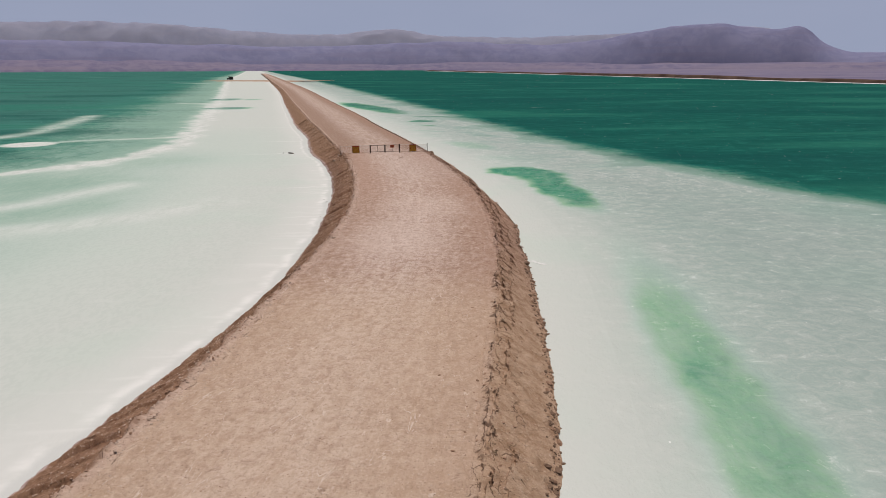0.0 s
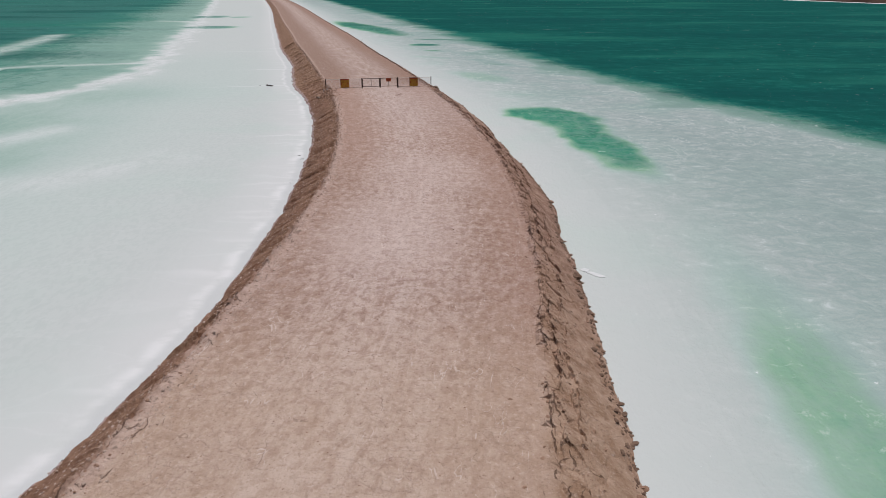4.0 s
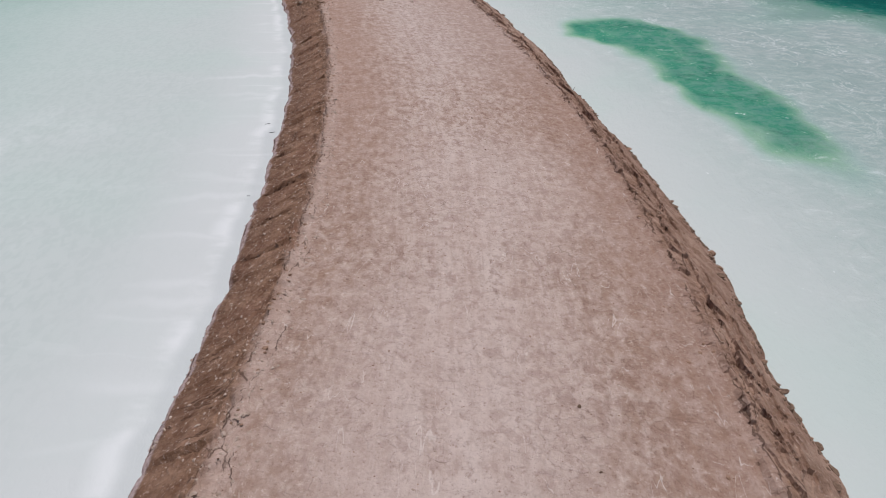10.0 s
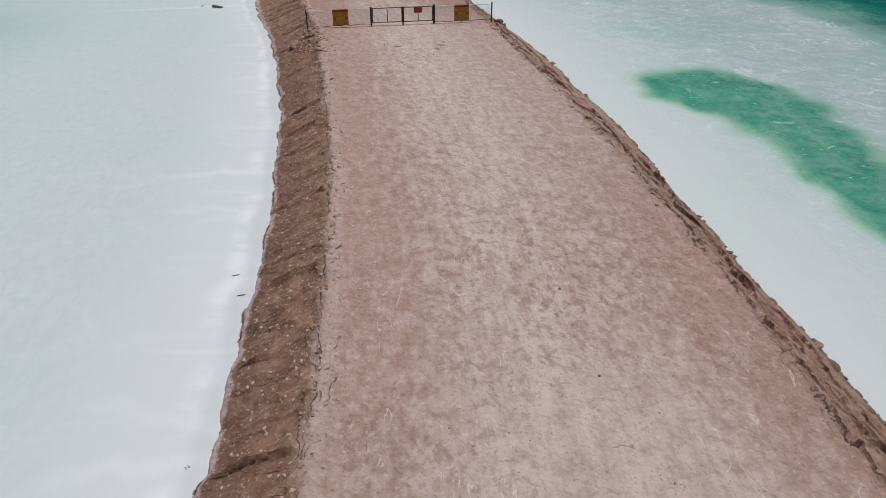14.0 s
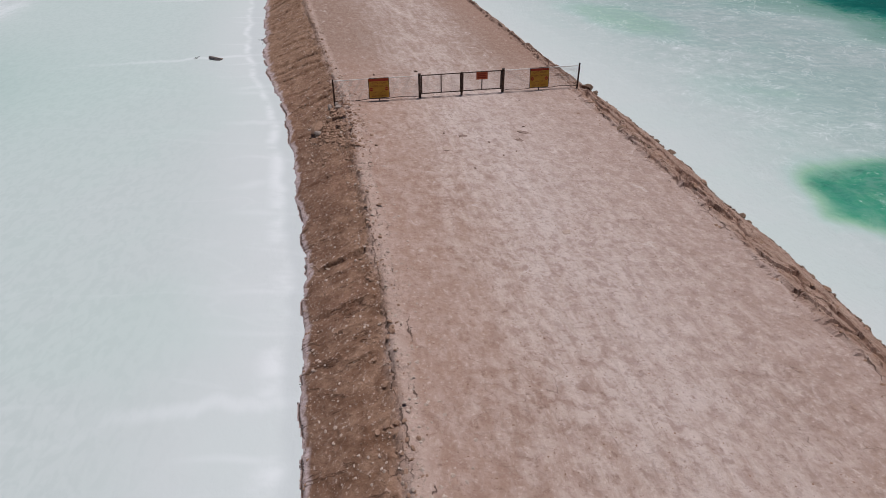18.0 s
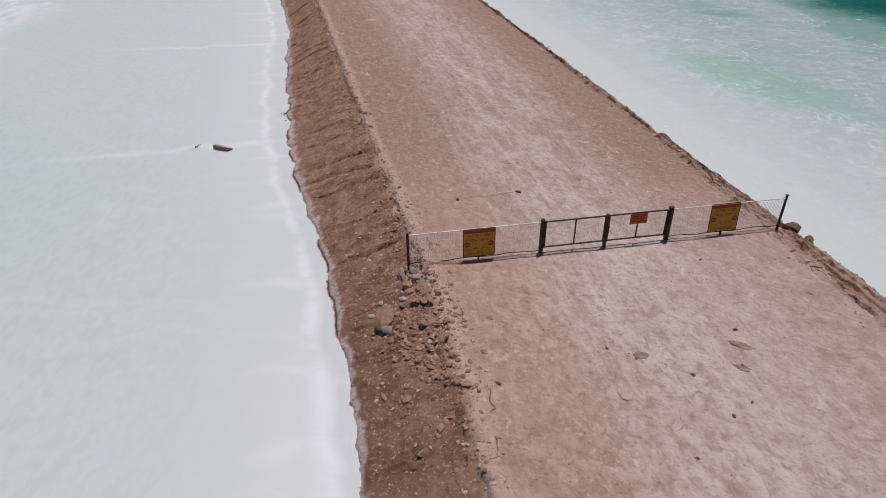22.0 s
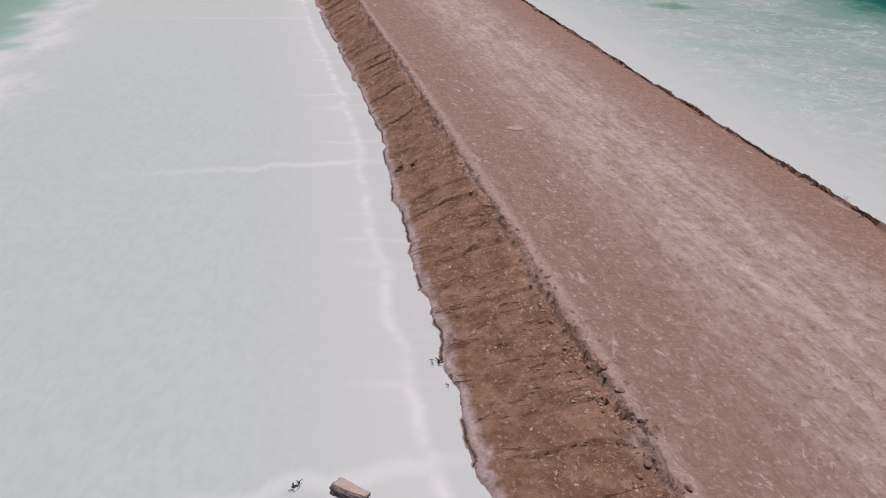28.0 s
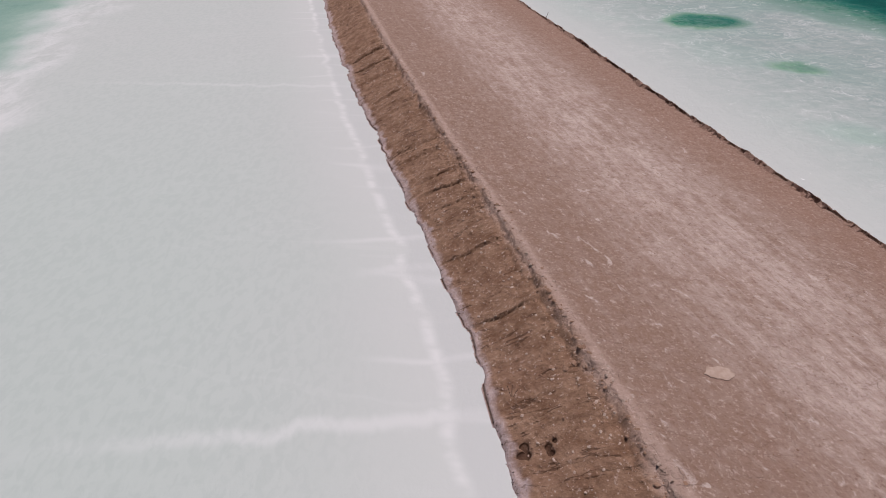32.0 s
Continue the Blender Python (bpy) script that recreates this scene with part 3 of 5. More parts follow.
def make_water():
    m = Nodes("brine_over_salt")
    depth = m.attr("depth")
    shore = m.attr("shore")
    uv = m.n("UVMap", uv_map="plan").outputs[0]
    soft = m.noise(0.12, 4, 0.55)
    wisp = m.noise(0.6, 7, 0.66, (1, 0.45, 1), None, 0.8)
    d = m.math("ADD", depth, m.math("MULTIPLY", m.math("SUBTRACT", wisp, 0.5), m.math("MULTIPLY", m.ramp(depth, 0.02, 0.4), 0.4)))
    cr = m.n("ValToRGB")
    m.put(cr.inputs[0], d)
    e = cr.color_ramp.elements
    e[0].position, e[0].color = 0.0, (0.56, 0.582, 0.566, 1)
    e[1].position, e[1].color = 1.0, (0.009, 0.112, 0.094, 1)
    for p, c in ((0.1, (0.49, 0.57, 0.535)), (0.25, (0.31, 0.49, 0.35)), (0.45, (0.06, 0.30, 0.18)), (0.7, (0.014, 0.18, 0.138))):
        k = e.new(p)
        k.color = (*c, 1)
    col = cr.outputs[0]
    col = m.mix(m.math("MULTIPLY", m.ramp(soft, 0.42, 0.7), m.math("MULTIPLY", m.ramp(d, 0.3, 0.0), m.math("MULTIPLY_ADD", m.ramp(m.attr("aft"), 0.0, 1.0), 0.38, 0.12))), col, (0.51, 0.585, 0.545))
    u = m.n("SeparateXYZ")
    m.put(u.inputs[0], uv)
    teal = m.math("MULTIPLY", m.math("MULTIPLY", m.ramp(d, 0.04, 0.4), m.ramp(u.outputs["X"], -10.0, -30.0)), 0.6)
    col = m.mix(teal, col, (0.075, 0.20, 0.175))
    hem = m.math("MULTIPLY", m.math("MULTIPLY", m.ramp(d, 0.04, 0.22), m.ramp(d, 0.65, 0.3)), m.math("MULTIPLY", m.ramp(m.math("ABSOLUTE", u.outputs["X"]), 20.0, 27.0), 0.75))
    col = m.mix(hem, col, (0.27, 0.40, 0.355))
    near_ = m.math("MULTIPLY", m.ramp(shore, 5.4, 0.6), m.ramp(u.outputs["X"], -6.0, -7.0))
    first = m.ramp(u.outputs["Y"], 92.0, 80.0)
    near_ = m.math("MULTIPLY", near_, m.math("MULTIPLY_ADD", m.noise(0.5, 4, 0.6, (0.6, 1, 1), uv), 0.8, 0.55), clamp=True)
    col = m.mix(m.math("MULTIPLY", near_, m.math("MULTIPLY_ADD", first, 0.2, 0.35)), col, (0.67, 0.662, 0.662))
    col = m.mix(m.math("MULTIPLY", m.math("MULTIPLY", m.attr("salt_rim"), m.ramp(wisp, 0.36, 0.6)), 0.55), col, (0.76, 0.765, 0.765))
    # crystal ridges: one along the left shore and fingers that run out from it
    along = m.noise(0.4, 2, 0.45, (0.001, 1, 1), uv)
    line = m.math("SUBTRACT", m.math("SUBTRACT", shore, m.math("MULTIPLY_ADD", m.ramp(u.outputs["Y"], 92.0, 106.0), 0.5, 0.75)), m.math("MULTIPLY", m.math("SUBTRACT", along, 0.5), 1.1))
    ridge = m.math("MULTIPLY", m.ramp(m.math("ABSOLUTE", line), m.math("MULTIPLY_ADD", first, 0.34, 0.36), 0.0), m.ramp(m.noise(0.8, 3, 0.6, (0.5, 1, 1), uv), 0.36, 0.62))
    beat = m.math("ADD", u.outputs["Y"], m.math("MULTIPLY", m.noise(0.35, 1.5, 0.5, (0.5, 1, 1), uv), 3.2))
    beat = m.math("ABSOLUTE", m.math("SUBTRACT", m.math("FRACT", m.math("DIVIDE", beat, 2.3)), 0.5))
    reach = m.math("MULTIPLY_ADD", m.noise(0.6, 2, 0.5, (0.02, 1, 1), uv), 8.5, -1.2)
    taper = m.math("SUBTRACT", 1.0, m.math("DIVIDE", shore, reach), clamp=True)
    fing = m.math("MULTIPLY", m.math("MULTIPLY", m.ramp(beat, 0.15, 0.0), m.ramp(m.noise(0.5, 2, 0.5, (0.02, 1, 1), uv), 0.42, 0.58)), m.math("POWER", taper, 0.8))
    vein = m.noise(0.16, 4, 0.55, (0.3, 1, 1), uv, 0.5)
    vein = m.math("MULTIPLY", m.ramp(m.math("ABSOLUTE", m.math("SUBTRACT", vein, 0.5)), 0.012, 0.0), m.ramp(shore, 26.0, 6.0))
    long_ = m.math("MULTIPLY", vein, 0.12)
    wob = m.math("MULTIPLY_ADD", m.noise(0.45, 4, 0.6, (1, 0.01, 1), uv), 1.6, -0.8)
    for y0, lean, far_, power in ((117.2, -0.13, 15, 0.75), (100.6, -0.22, 15, 0.7), (70.7, -0.15, 7, 0.6), (67.4, -0.05, 5, 0.4), (94.6, -0.3, 3, 0.5), (89.2, -0.1, 4, 0.5), (124.4, -0.2, 4, 0.6), (144.5, 0.05, 22, 0.45), (108.6, 0.1, 3, 0.4), (56.0, -0.2, 5, 0.4), (49.0, -0.1, 4, 0.4)):
        off_ = m.math("SUBTRACT", m.math("SUBTRACT", u.outputs["Y"], y0), m.math("MULTIPLY_ADD", shore, lean, wob))
        band_ = m.math("MULTIPLY", m.ramp(m.math("ABSOLUTE", off_), 0.42, 0.03), m.ramp(shore, far_, far_ * 0.3))
        long_ = m.math("MAXIMUM", long_, m.math("MULTIPLY", band_, power))
    fade = m.math("MAXIMUM", m.math("MULTIPLY", fing, m.math("MULTIPLY_ADD", m.ramp(u.outputs["Y"], 90.0, 104.0), 0.3, 0.7)), long_)
    left = m.ramp(u.outputs["X"], -6.0, -8.0)
    white = m.math("MULTIPLY", m.math("MAXIMUM", ridge, fade), left)
    col = m.mix(m.math("MULTIPLY", white, m.math("MULTIPLY_ADD", first, 0.02, 0.46)), col, (0.83, 0.82, 0.825))
    grey = m.math("MULTIPLY", m.math("MULTIPLY", m.ramp(line, 0.0, -0.45), left), m.math("MULTIPLY_ADD", first, 0.1, 0.5))
    col = m.mix(grey, col, (0.535, 0.55, 0.55))
    # ripples on the left flat: their shading is put in as darker colour
    wavelet = m.noise(3.6, 3, 0.55, (1.0, 0.55, 1), None, 0.6)
    ripple_shade = m.math("MULTIPLY", m.math("MULTIPLY", m.ramp(wavelet, 0.42, 0.62), m.ramp(shore, 1.5, 7.0)), m.math("MULTIPLY", m.ramp(u.outputs["X"], -8.0, -9.0), 0.14))
    col = m.mix(ripple_shade, col, m.mix(1.0, col, (0.6, 0.68, 0.66), "MULTIPLY"))
    # streaks of crystals and foam off the right shore
    str_ = m.noise(1.0, 9, 0.8, (0.8, 1.0, 1), None, 0.6)
    right = m.math("MULTIPLY", m.ramp(u.outputs["X"], 8.0, 20.0), m.ramp(d, 0.95, 0.4))
    col = m.mix(m.math("MULTIPLY", m.math("MULTIPLY", m.ramp(str_, 0.57, 0.67), right), 0.7), col, (0.82, 0.82, 0.81))
    col = m.mix(m.math("MULTIPLY", m.math("MULTIPLY", m.ramp(str_, 0.6, 0.4), right), 0.5), col, (0.34, 0.43, 0.41))
    shade = m.math("MULTIPLY_ADD", m.ramp(u.outputs["Y"], 88.0, 58.0), 0.4, 0.55)
    col = m.mix(m.math("MULTIPLY", m.ramp(u.outputs["X"], 7.0, 18.0), shade), col, m.mix(1.0, col, (0.80, 0.86, 0.85), "MULTIPLY"))
    col = m.mix(m.math("MULTIPLY", m.ramp(u.outputs["X"], 13.0, 25.0), 0.95), col, m.mix(1.0, col, (0.78, 0.815, 0.82), "MULTIPLY"))
    foam = m.noise(0.5, 5, 0.62, (1, 0.8, 1), None, 1.4)
    foam = m.math("MULTIPLY", m.ramp(m.math("ABSOLUTE", m.math("SUBTRACT", foam, 0.5)), 0.02, 0.0), m.ramp(m.noise(0.35, 4, 0.6), 0.42, 0.62))
    col = m.mix(m.math("MULTIPLY", m.math("MULTIPLY", foam, m.math("MULTIPLY", m.math("MULTIPLY", right, m.ramp(u.outputs["Y"], 52.0, 74.0)), m.ramp(d, 0.35, 0.12))), 0.5), col, (0.83, 0.83, 0.825))
    spark = m.noise(2.3, 5, 0.7, (1, 0.8, 1))
    col = m.mix(m.math("MULTIPLY", m.math("MULTIPLY", m.ramp(spark, 0.69, 0.73), m.ramp(u.outputs["X"], 7.5, 9.5)), 0.7), col, (0.86, 0.86, 0.86))
    deepw = m.ramp(d, 0.1, 0.6)
    # deep water: wave light and dark, bands and glints painted into the colour
    swell = m.noise(0.4, 9, 0.8, (0.6, 1, 1), None, 0.4)
    col = m.mix(m.math("MULTIPLY", m.math("MULTIPLY", m.ramp(swell, 0.5, 0.68), deepw), 0.5), col, (0.02, 0.20, 0.15))
    col = m.mix(m.math("MULTIPLY", m.math("MULTIPLY", m.ramp(swell, 0.5, 0.32), deepw), 0.6), col, (0.004, 0.06, 0.05))
    gust = m.noise(0.03, 4, 0.6, (0.3, 1, 1), None, 0.4)
    col = m.mix(m.math("MULTIPLY", m.math("MULTIPLY", m.ramp(gust, 0.5, 0.62), deepw), 0.45), col, (0.005, 0.062, 0.06))
    col = m.mix(m.math("MULTIPLY", m.math("MULTIPLY", m.ramp(gust, 0.48, 0.36), deepw), 0.5), col, (0.02, 0.165, 0.12))
    far_glints = m.noise(0.13, 6, 0.75, (0.4, 1, 1), None, 0.3)
    col = m.mix(m.math("MULTIPLY", m.math("MULTIPLY", m.ramp(far_glints, 0.66, 0.7), deepw), 0.35), col, (0.45, 0.56, 0.52))
    glints = m.noise(0.9, 6, 0.75, (0.5, 1.2, 1), None, 0.3)
    col = m.mix(m.math("MULTIPLY", m.math("MULTIPLY", m.ramp(glints, 0.67, 0.72), deepw), 0.6), col, (0.6, 0.7, 0.67))
    waves = m.noise(2.2, 4, 0.6, (1, 0.6, 1), None, 0.5)
    nrm = m.bump(waves, 0.7, 0.16)
    rip = m.noise(9.0, 3, 0.6, (1, 0.7, 1))
    nrm = m.bump(rip, 0.5, 0.04, nrm)
    rough_ = m.math("MAXIMUM", deepw, m.ramp(u.outputs["X"], 6.0, 14.0))
    for b in [k for k in m.t.nodes if k.type == "BUMP"]:
        m.put(b.inputs["Strength"], m.math("MULTIPLY_ADD", rough_, 0.5, 0.1))
    m.done(col, 0.6, nrm, spec=0.0)
    gloss = m.n("BsdfGlossy")
    m.put(gloss.inputs["Roughness"], m.math("MULTIPLY_ADD", m.math("MAXIMUM", deepw, m.ramp(u.outputs["X"], 8.0, 14.0)), -0.3, 0.45))
    m.put(gloss.inputs["Normal"], nrm)
    both = m.n("MixShader")
    m.put(both.inputs[0], m.math("MULTIPLY_ADD", deepw, 0.02, 0.015))
    m.put(both.inputs[1], m.bsdf.outputs[0])
    m.put(both.inputs[2], gloss.outputs[0])
    m.put(m.out.inputs[0], both.outputs[0])
    return m.mat


def plain(name, c1, c2, scale=6, rough=0.8, bump=0.2, dist=0.02, metal=0.0, spec=0.3, stretch=(1, 1, 1), rand=0.0):
    m = Nodes(name)
    a, b = m.noise(scale, 5, 0.6, stretch), m.noise(scale * 6, 3, 0.6)
    col = m.mix(m.ramp(a, 0.35, 0.68), c1, c2)
    col = m.mix(m.math("MULTIPLY", m.ramp(b, 0.5, 0.75), 0.25), col, tuple(0.7 * v for v in c1))
    if rand:
        f = m.math("MULTIPLY", m.n("ObjectInfo").outputs["Random"], rand)
        isl = m.math("MULTIPLY", m.n("NewGeometry").outputs["Random Per Island"], rand)
        col = m.mix(f, col, c2)
        col = m.mix(isl, col, tuple(0.6 * v for v in c1))
    return m.done(col, rough, m.bump(m.math("ADD", a, m.math("MULTIPLY", b, 0.3)), bump, dist), metal, spec)


DIRT, BRINE = make_dirt(), make_water()
CLOD = plain("brown_marl_clod", (0.25, 0.14, 0.09), (0.42, 0.265, 0.19), 6, 0.95, 0.5, 0.03, rand=0.4)
MUDROCK = plain("dark_wet_mud", (0.075, 0.055, 0.052), (0.20, 0.15, 0.14), 6, 0.8, 0.4, 0.02, rand=0.5)
PEBBLE = plain("pale_dusty_pebble", (0.43, 0.31, 0.245), (0.60, 0.47, 0.40), 9, 0.92, 0.4, 0.02, rand=0.4)
WETROCK = plain("dark_shore_rock", (0.12, 0.07, 0.046), (0.29, 0.185, 0.13), 5, 0.85, 0.5, 0.03, rand=0.4)
GREYROCK = plain("grey_dusty_rock", (0.25, 0.185, 0.155), (0.44, 0.36, 0.31), 6, 0.9, 0.5, 0.02, rand=0.3)
SALT = plain("salt_crust", (0.78, 0.77, 0.76), (0.86, 0.85, 0.84), 8, 0.7, 0.4, 0.02)
STEEL = plain("rusty_dark_steel", (0.04, 0.025, 0.02), (0.12, 0.075, 0.055), 12, 0.7, 0.2, 0.005, metal=0.3)
WIRE = plain("pale_galvanised_wire", (0.66, 0.61, 0.58), (0.8, 0.75, 0.72), 9, 0.55, 0.1, 0.002, metal=0.1)
YELLOW = plain("yellow_sign_paint", (0.52, 0.275, 0.03), (0.60, 0.335, 0.05), 4, 0.6, 0.1, 0.002)
RED = plain("faded_red_paint", (0.36, 0.035, 0.02), (0.42, 0.06, 0.03), 5, 0.6, 0.1, 0.002)
RUST = plain("orange_red_sign_paint", (0.40, 0.075, 0.03), (0.48, 0.11, 0.04), 5, 0.6, 0.1, 0.002)
INK = plain("dark_red_lettering", (0.22, 0.03, 0.015), (0.26, 0.04, 0.02), 9, 0.7, 0.0)
BLACK = plain("black_debris", (0.012, 0.012, 0.013), (0.04, 0.038, 0.036), 20, 0.7, 0.3, 0.01)
WOOD = plain("salt_bleached_timber", (0.30, 0.22, 0.17), (0.52, 0.43, 0.37), 8, 0.85, 0.4, 0.01, stretch=(1, 8, 1))


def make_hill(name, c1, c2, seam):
    """Bare rock with the haze put into its base colour: gullies down the slopes, faint level strata."""
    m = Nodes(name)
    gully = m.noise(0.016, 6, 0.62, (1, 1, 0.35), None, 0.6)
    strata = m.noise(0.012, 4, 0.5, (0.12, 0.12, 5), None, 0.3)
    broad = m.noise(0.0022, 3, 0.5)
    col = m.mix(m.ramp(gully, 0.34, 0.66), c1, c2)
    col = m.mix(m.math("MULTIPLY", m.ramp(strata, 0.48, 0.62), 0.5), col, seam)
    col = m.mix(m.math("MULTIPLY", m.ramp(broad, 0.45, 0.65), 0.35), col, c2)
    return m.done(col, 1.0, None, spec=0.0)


# the violet-blue haze of distance is part of these base colours
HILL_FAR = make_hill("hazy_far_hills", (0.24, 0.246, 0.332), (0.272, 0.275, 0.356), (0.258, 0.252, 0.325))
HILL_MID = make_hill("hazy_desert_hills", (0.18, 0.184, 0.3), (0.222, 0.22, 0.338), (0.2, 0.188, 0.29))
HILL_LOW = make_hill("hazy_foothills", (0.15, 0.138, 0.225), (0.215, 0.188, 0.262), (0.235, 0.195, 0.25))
SAND = plain("pale_far_sand", (0.36, 0.26, 0.20), (0.48, 0.38, 0.31), 0.02, 1.0, 0.0, spec=0.0)
DIKE = plain("dark_far_dike", (0.07, 0.045, 0.035), (0.15, 0.10, 0.08), 0.05, 1.0, 0.0, spec=0.0)


# ---- mesh helpers ----
def grid_mesh(name, X, Y, Z, smooth=True):
    rows, cols = X.shape
    me = bpy.data.meshes.new(name)
    co = np.stack([X, Y, Z], -1).reshape(-1, 3)
    i = np.arange(rows * cols).reshape(rows, cols)
    quads = np.stack([i[:-1, :-1], i[:-1, 1:], i[1:, 1:], i[1:, :-1]], -1).reshape(-1, 4)
    me.vertices.add(len(co))
    me.vertices.foreach_set("co", co.astype(np.float32).ravel())
    me.loops.add(quads.size)
    me.loops.foreach_set("vertex_index", quads.astype(np.int32).ravel())
    me.polygons.add(len(quads))
    me.polygons.foreach_set("loop_start", np.arange(0, quads.size, 4, dtype=np.int32))
    me.update(calc_edges=True)
    me.polygons.foreach_set("use_smooth", np.full(len(quads), smooth))
    return me, quads


def point_attr(me, name, values):
    me.attributes.new(name, "FLOAT", "POINT").data.foreach_set("value", np.asarray(values, np.float32).ravel())


def plan_uv(me, quads, U, V):
    layer = me.uv_layers.new(name="plan")
    uv = np.stack([U.ravel(), V.ravel()], -1)[quads.ravel()]
    layer.data.foreach_set("uv", uv.astype(np.float32).ravel())


def part(name, bm, material, parent=None, label=""):
    me = bpy.data.meshes.new(name)
    bm.to_mesh(me)
    bm.free()
    me.materials.append(material)
    ob = new(name, me)
    if parent is not None:
        ob.parent = parent
    return tagged(ob, label)


def box(bm, sx, sy, sz, m=Matrix(), bevel=0.0):
    made = bmesh.ops.create_cube(bm, size=1, matrix=m @ Matrix.Diagonal((sx, sy, sz, 1)))
    if bevel:
        edges = list({e for v in made["verts"] for e in v.link_edges})
        bmesh.ops.bevel(bm, geom=edges, offset=bevel, segments=2, affect="EDGES")
    return bm


def tube(bm, a, b, r, sides=8):
    a, b = Vector(a), Vector(b)
    turn = (b - a).to_track_quat("Z", "Y").to_matrix().to_4x4()
    bmesh.ops.create_cone(bm, cap_ends=True, segments=sides, radius1=r, radius2=r, depth=(b - a).length, matrix=Matrix.Translation((a + b) / 2) @ turn)
    return bm


def rock_bm(seed, flat=0.6, points=15):
    rng = random.Random(seed)
    bm = bmesh.new()
    for _ in range(points * 2):
        v = Vector((rng.gauss(0, 1), rng.gauss(0, 1), rng.gauss(0, 1))).normalized() * rng.uniform(0.42, 0.5)
        bm.verts.new((v.x, v.y * rng.uniform(0.7, 1), v.z * flat))
    made = bmesh.ops.convex_hull(bm, input=bm.verts)
    loose = [v for v in bm.verts if not v.link_faces]
    bmesh.ops.delete(bm, geom=loose, context="VERTS")
    return bm


def rock_data(name, seed, material, flat=0.6):
    bm = rock_bm(seed, flat)
    me = bpy.data.meshes.new(name)
    bm.to_mesh(me)
    bm.free()
    me.materials.append(material)
    return me


# ---- the setting: causeway, water, far shores, hills ----
near = np.arange(13.0, 150.0, 0.044)
back = np.linspace(-120, 13, 110)[:-1]
far = 150 + 0.08 * (1.024 ** np.arange(1, 330) - 1) / 0.024
ROWS_Y = np.concatenate([back, near, far[far < 1590]])
YY = ROWS_Y[:, None]
HW = half(YY)
fl = np.linspace(1, 0, 80)[None, :]
fm = np.linspace(0, 1, 92)[None, 1:-1]
fr = np.linspace(0, 1, 96)[None, :]
UU = np.concatenate([-HW - fl * (bank_left(YY) + 1.1), -HW + 2 * HW * fm, HW + fr * (bank_right(YY) + 1.1)], 1)
YG = np.broadcast_to(YY, UU.shape)
ZZ, ZONE, RIM, GAP, CAKED = terrain(YG, UU)
me, quads = grid_mesh("causeway_road", UU + centre(YG), YG, ZZ)
rough_side = np.zeros((UU.shape[0] - 1, UU.shape[1] - 1), bool)
rough_side[:, -98:] = True
me.polygons.foreach_set("use_smooth", ~rough_side.ravel())
point_attr(me, "zone", ZONE)
point_attr(me, "rim", RIM)
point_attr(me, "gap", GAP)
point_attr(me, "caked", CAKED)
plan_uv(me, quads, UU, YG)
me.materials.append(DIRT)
road = tagged(new("causeway_road", me), "long curving pinkish-brown packed dirt causeway with crumbling banks", "road", kind="structure")


def ellipse(x, y, cx, cy, length, width, turn, edge=0.35):
    """1 inside a pool, 0 outside; turn is in degrees from +y towards +x."""
    s, c = math.sin(radians(turn)), math.cos(radians(turn))
    a, b = (x - cx) * s + (y - cy) * c, (x - cx) * c - (y - cy) * s
    r = np.hypot(a / length, b / width)
    return step(1 + edge, 1 - edge, r)


def line_gap(x, y, pts):
    """Distance to a bent line."""
    d = np.full(np.shape(x), 1e9)
    for (ax, ay), (bx, by) in zip(pts, pts[1:]):
        t = np.clip(((x - ax) * (bx - ax) + (y - ay) * (by - ay)) / ((bx - ax) ** 2 + (by - ay) ** 2), 0, 1)
        d = np.minimum(d, np.hypot(x - ax - t * (bx - ax), y - ay - t * (by - ay)))
    return d


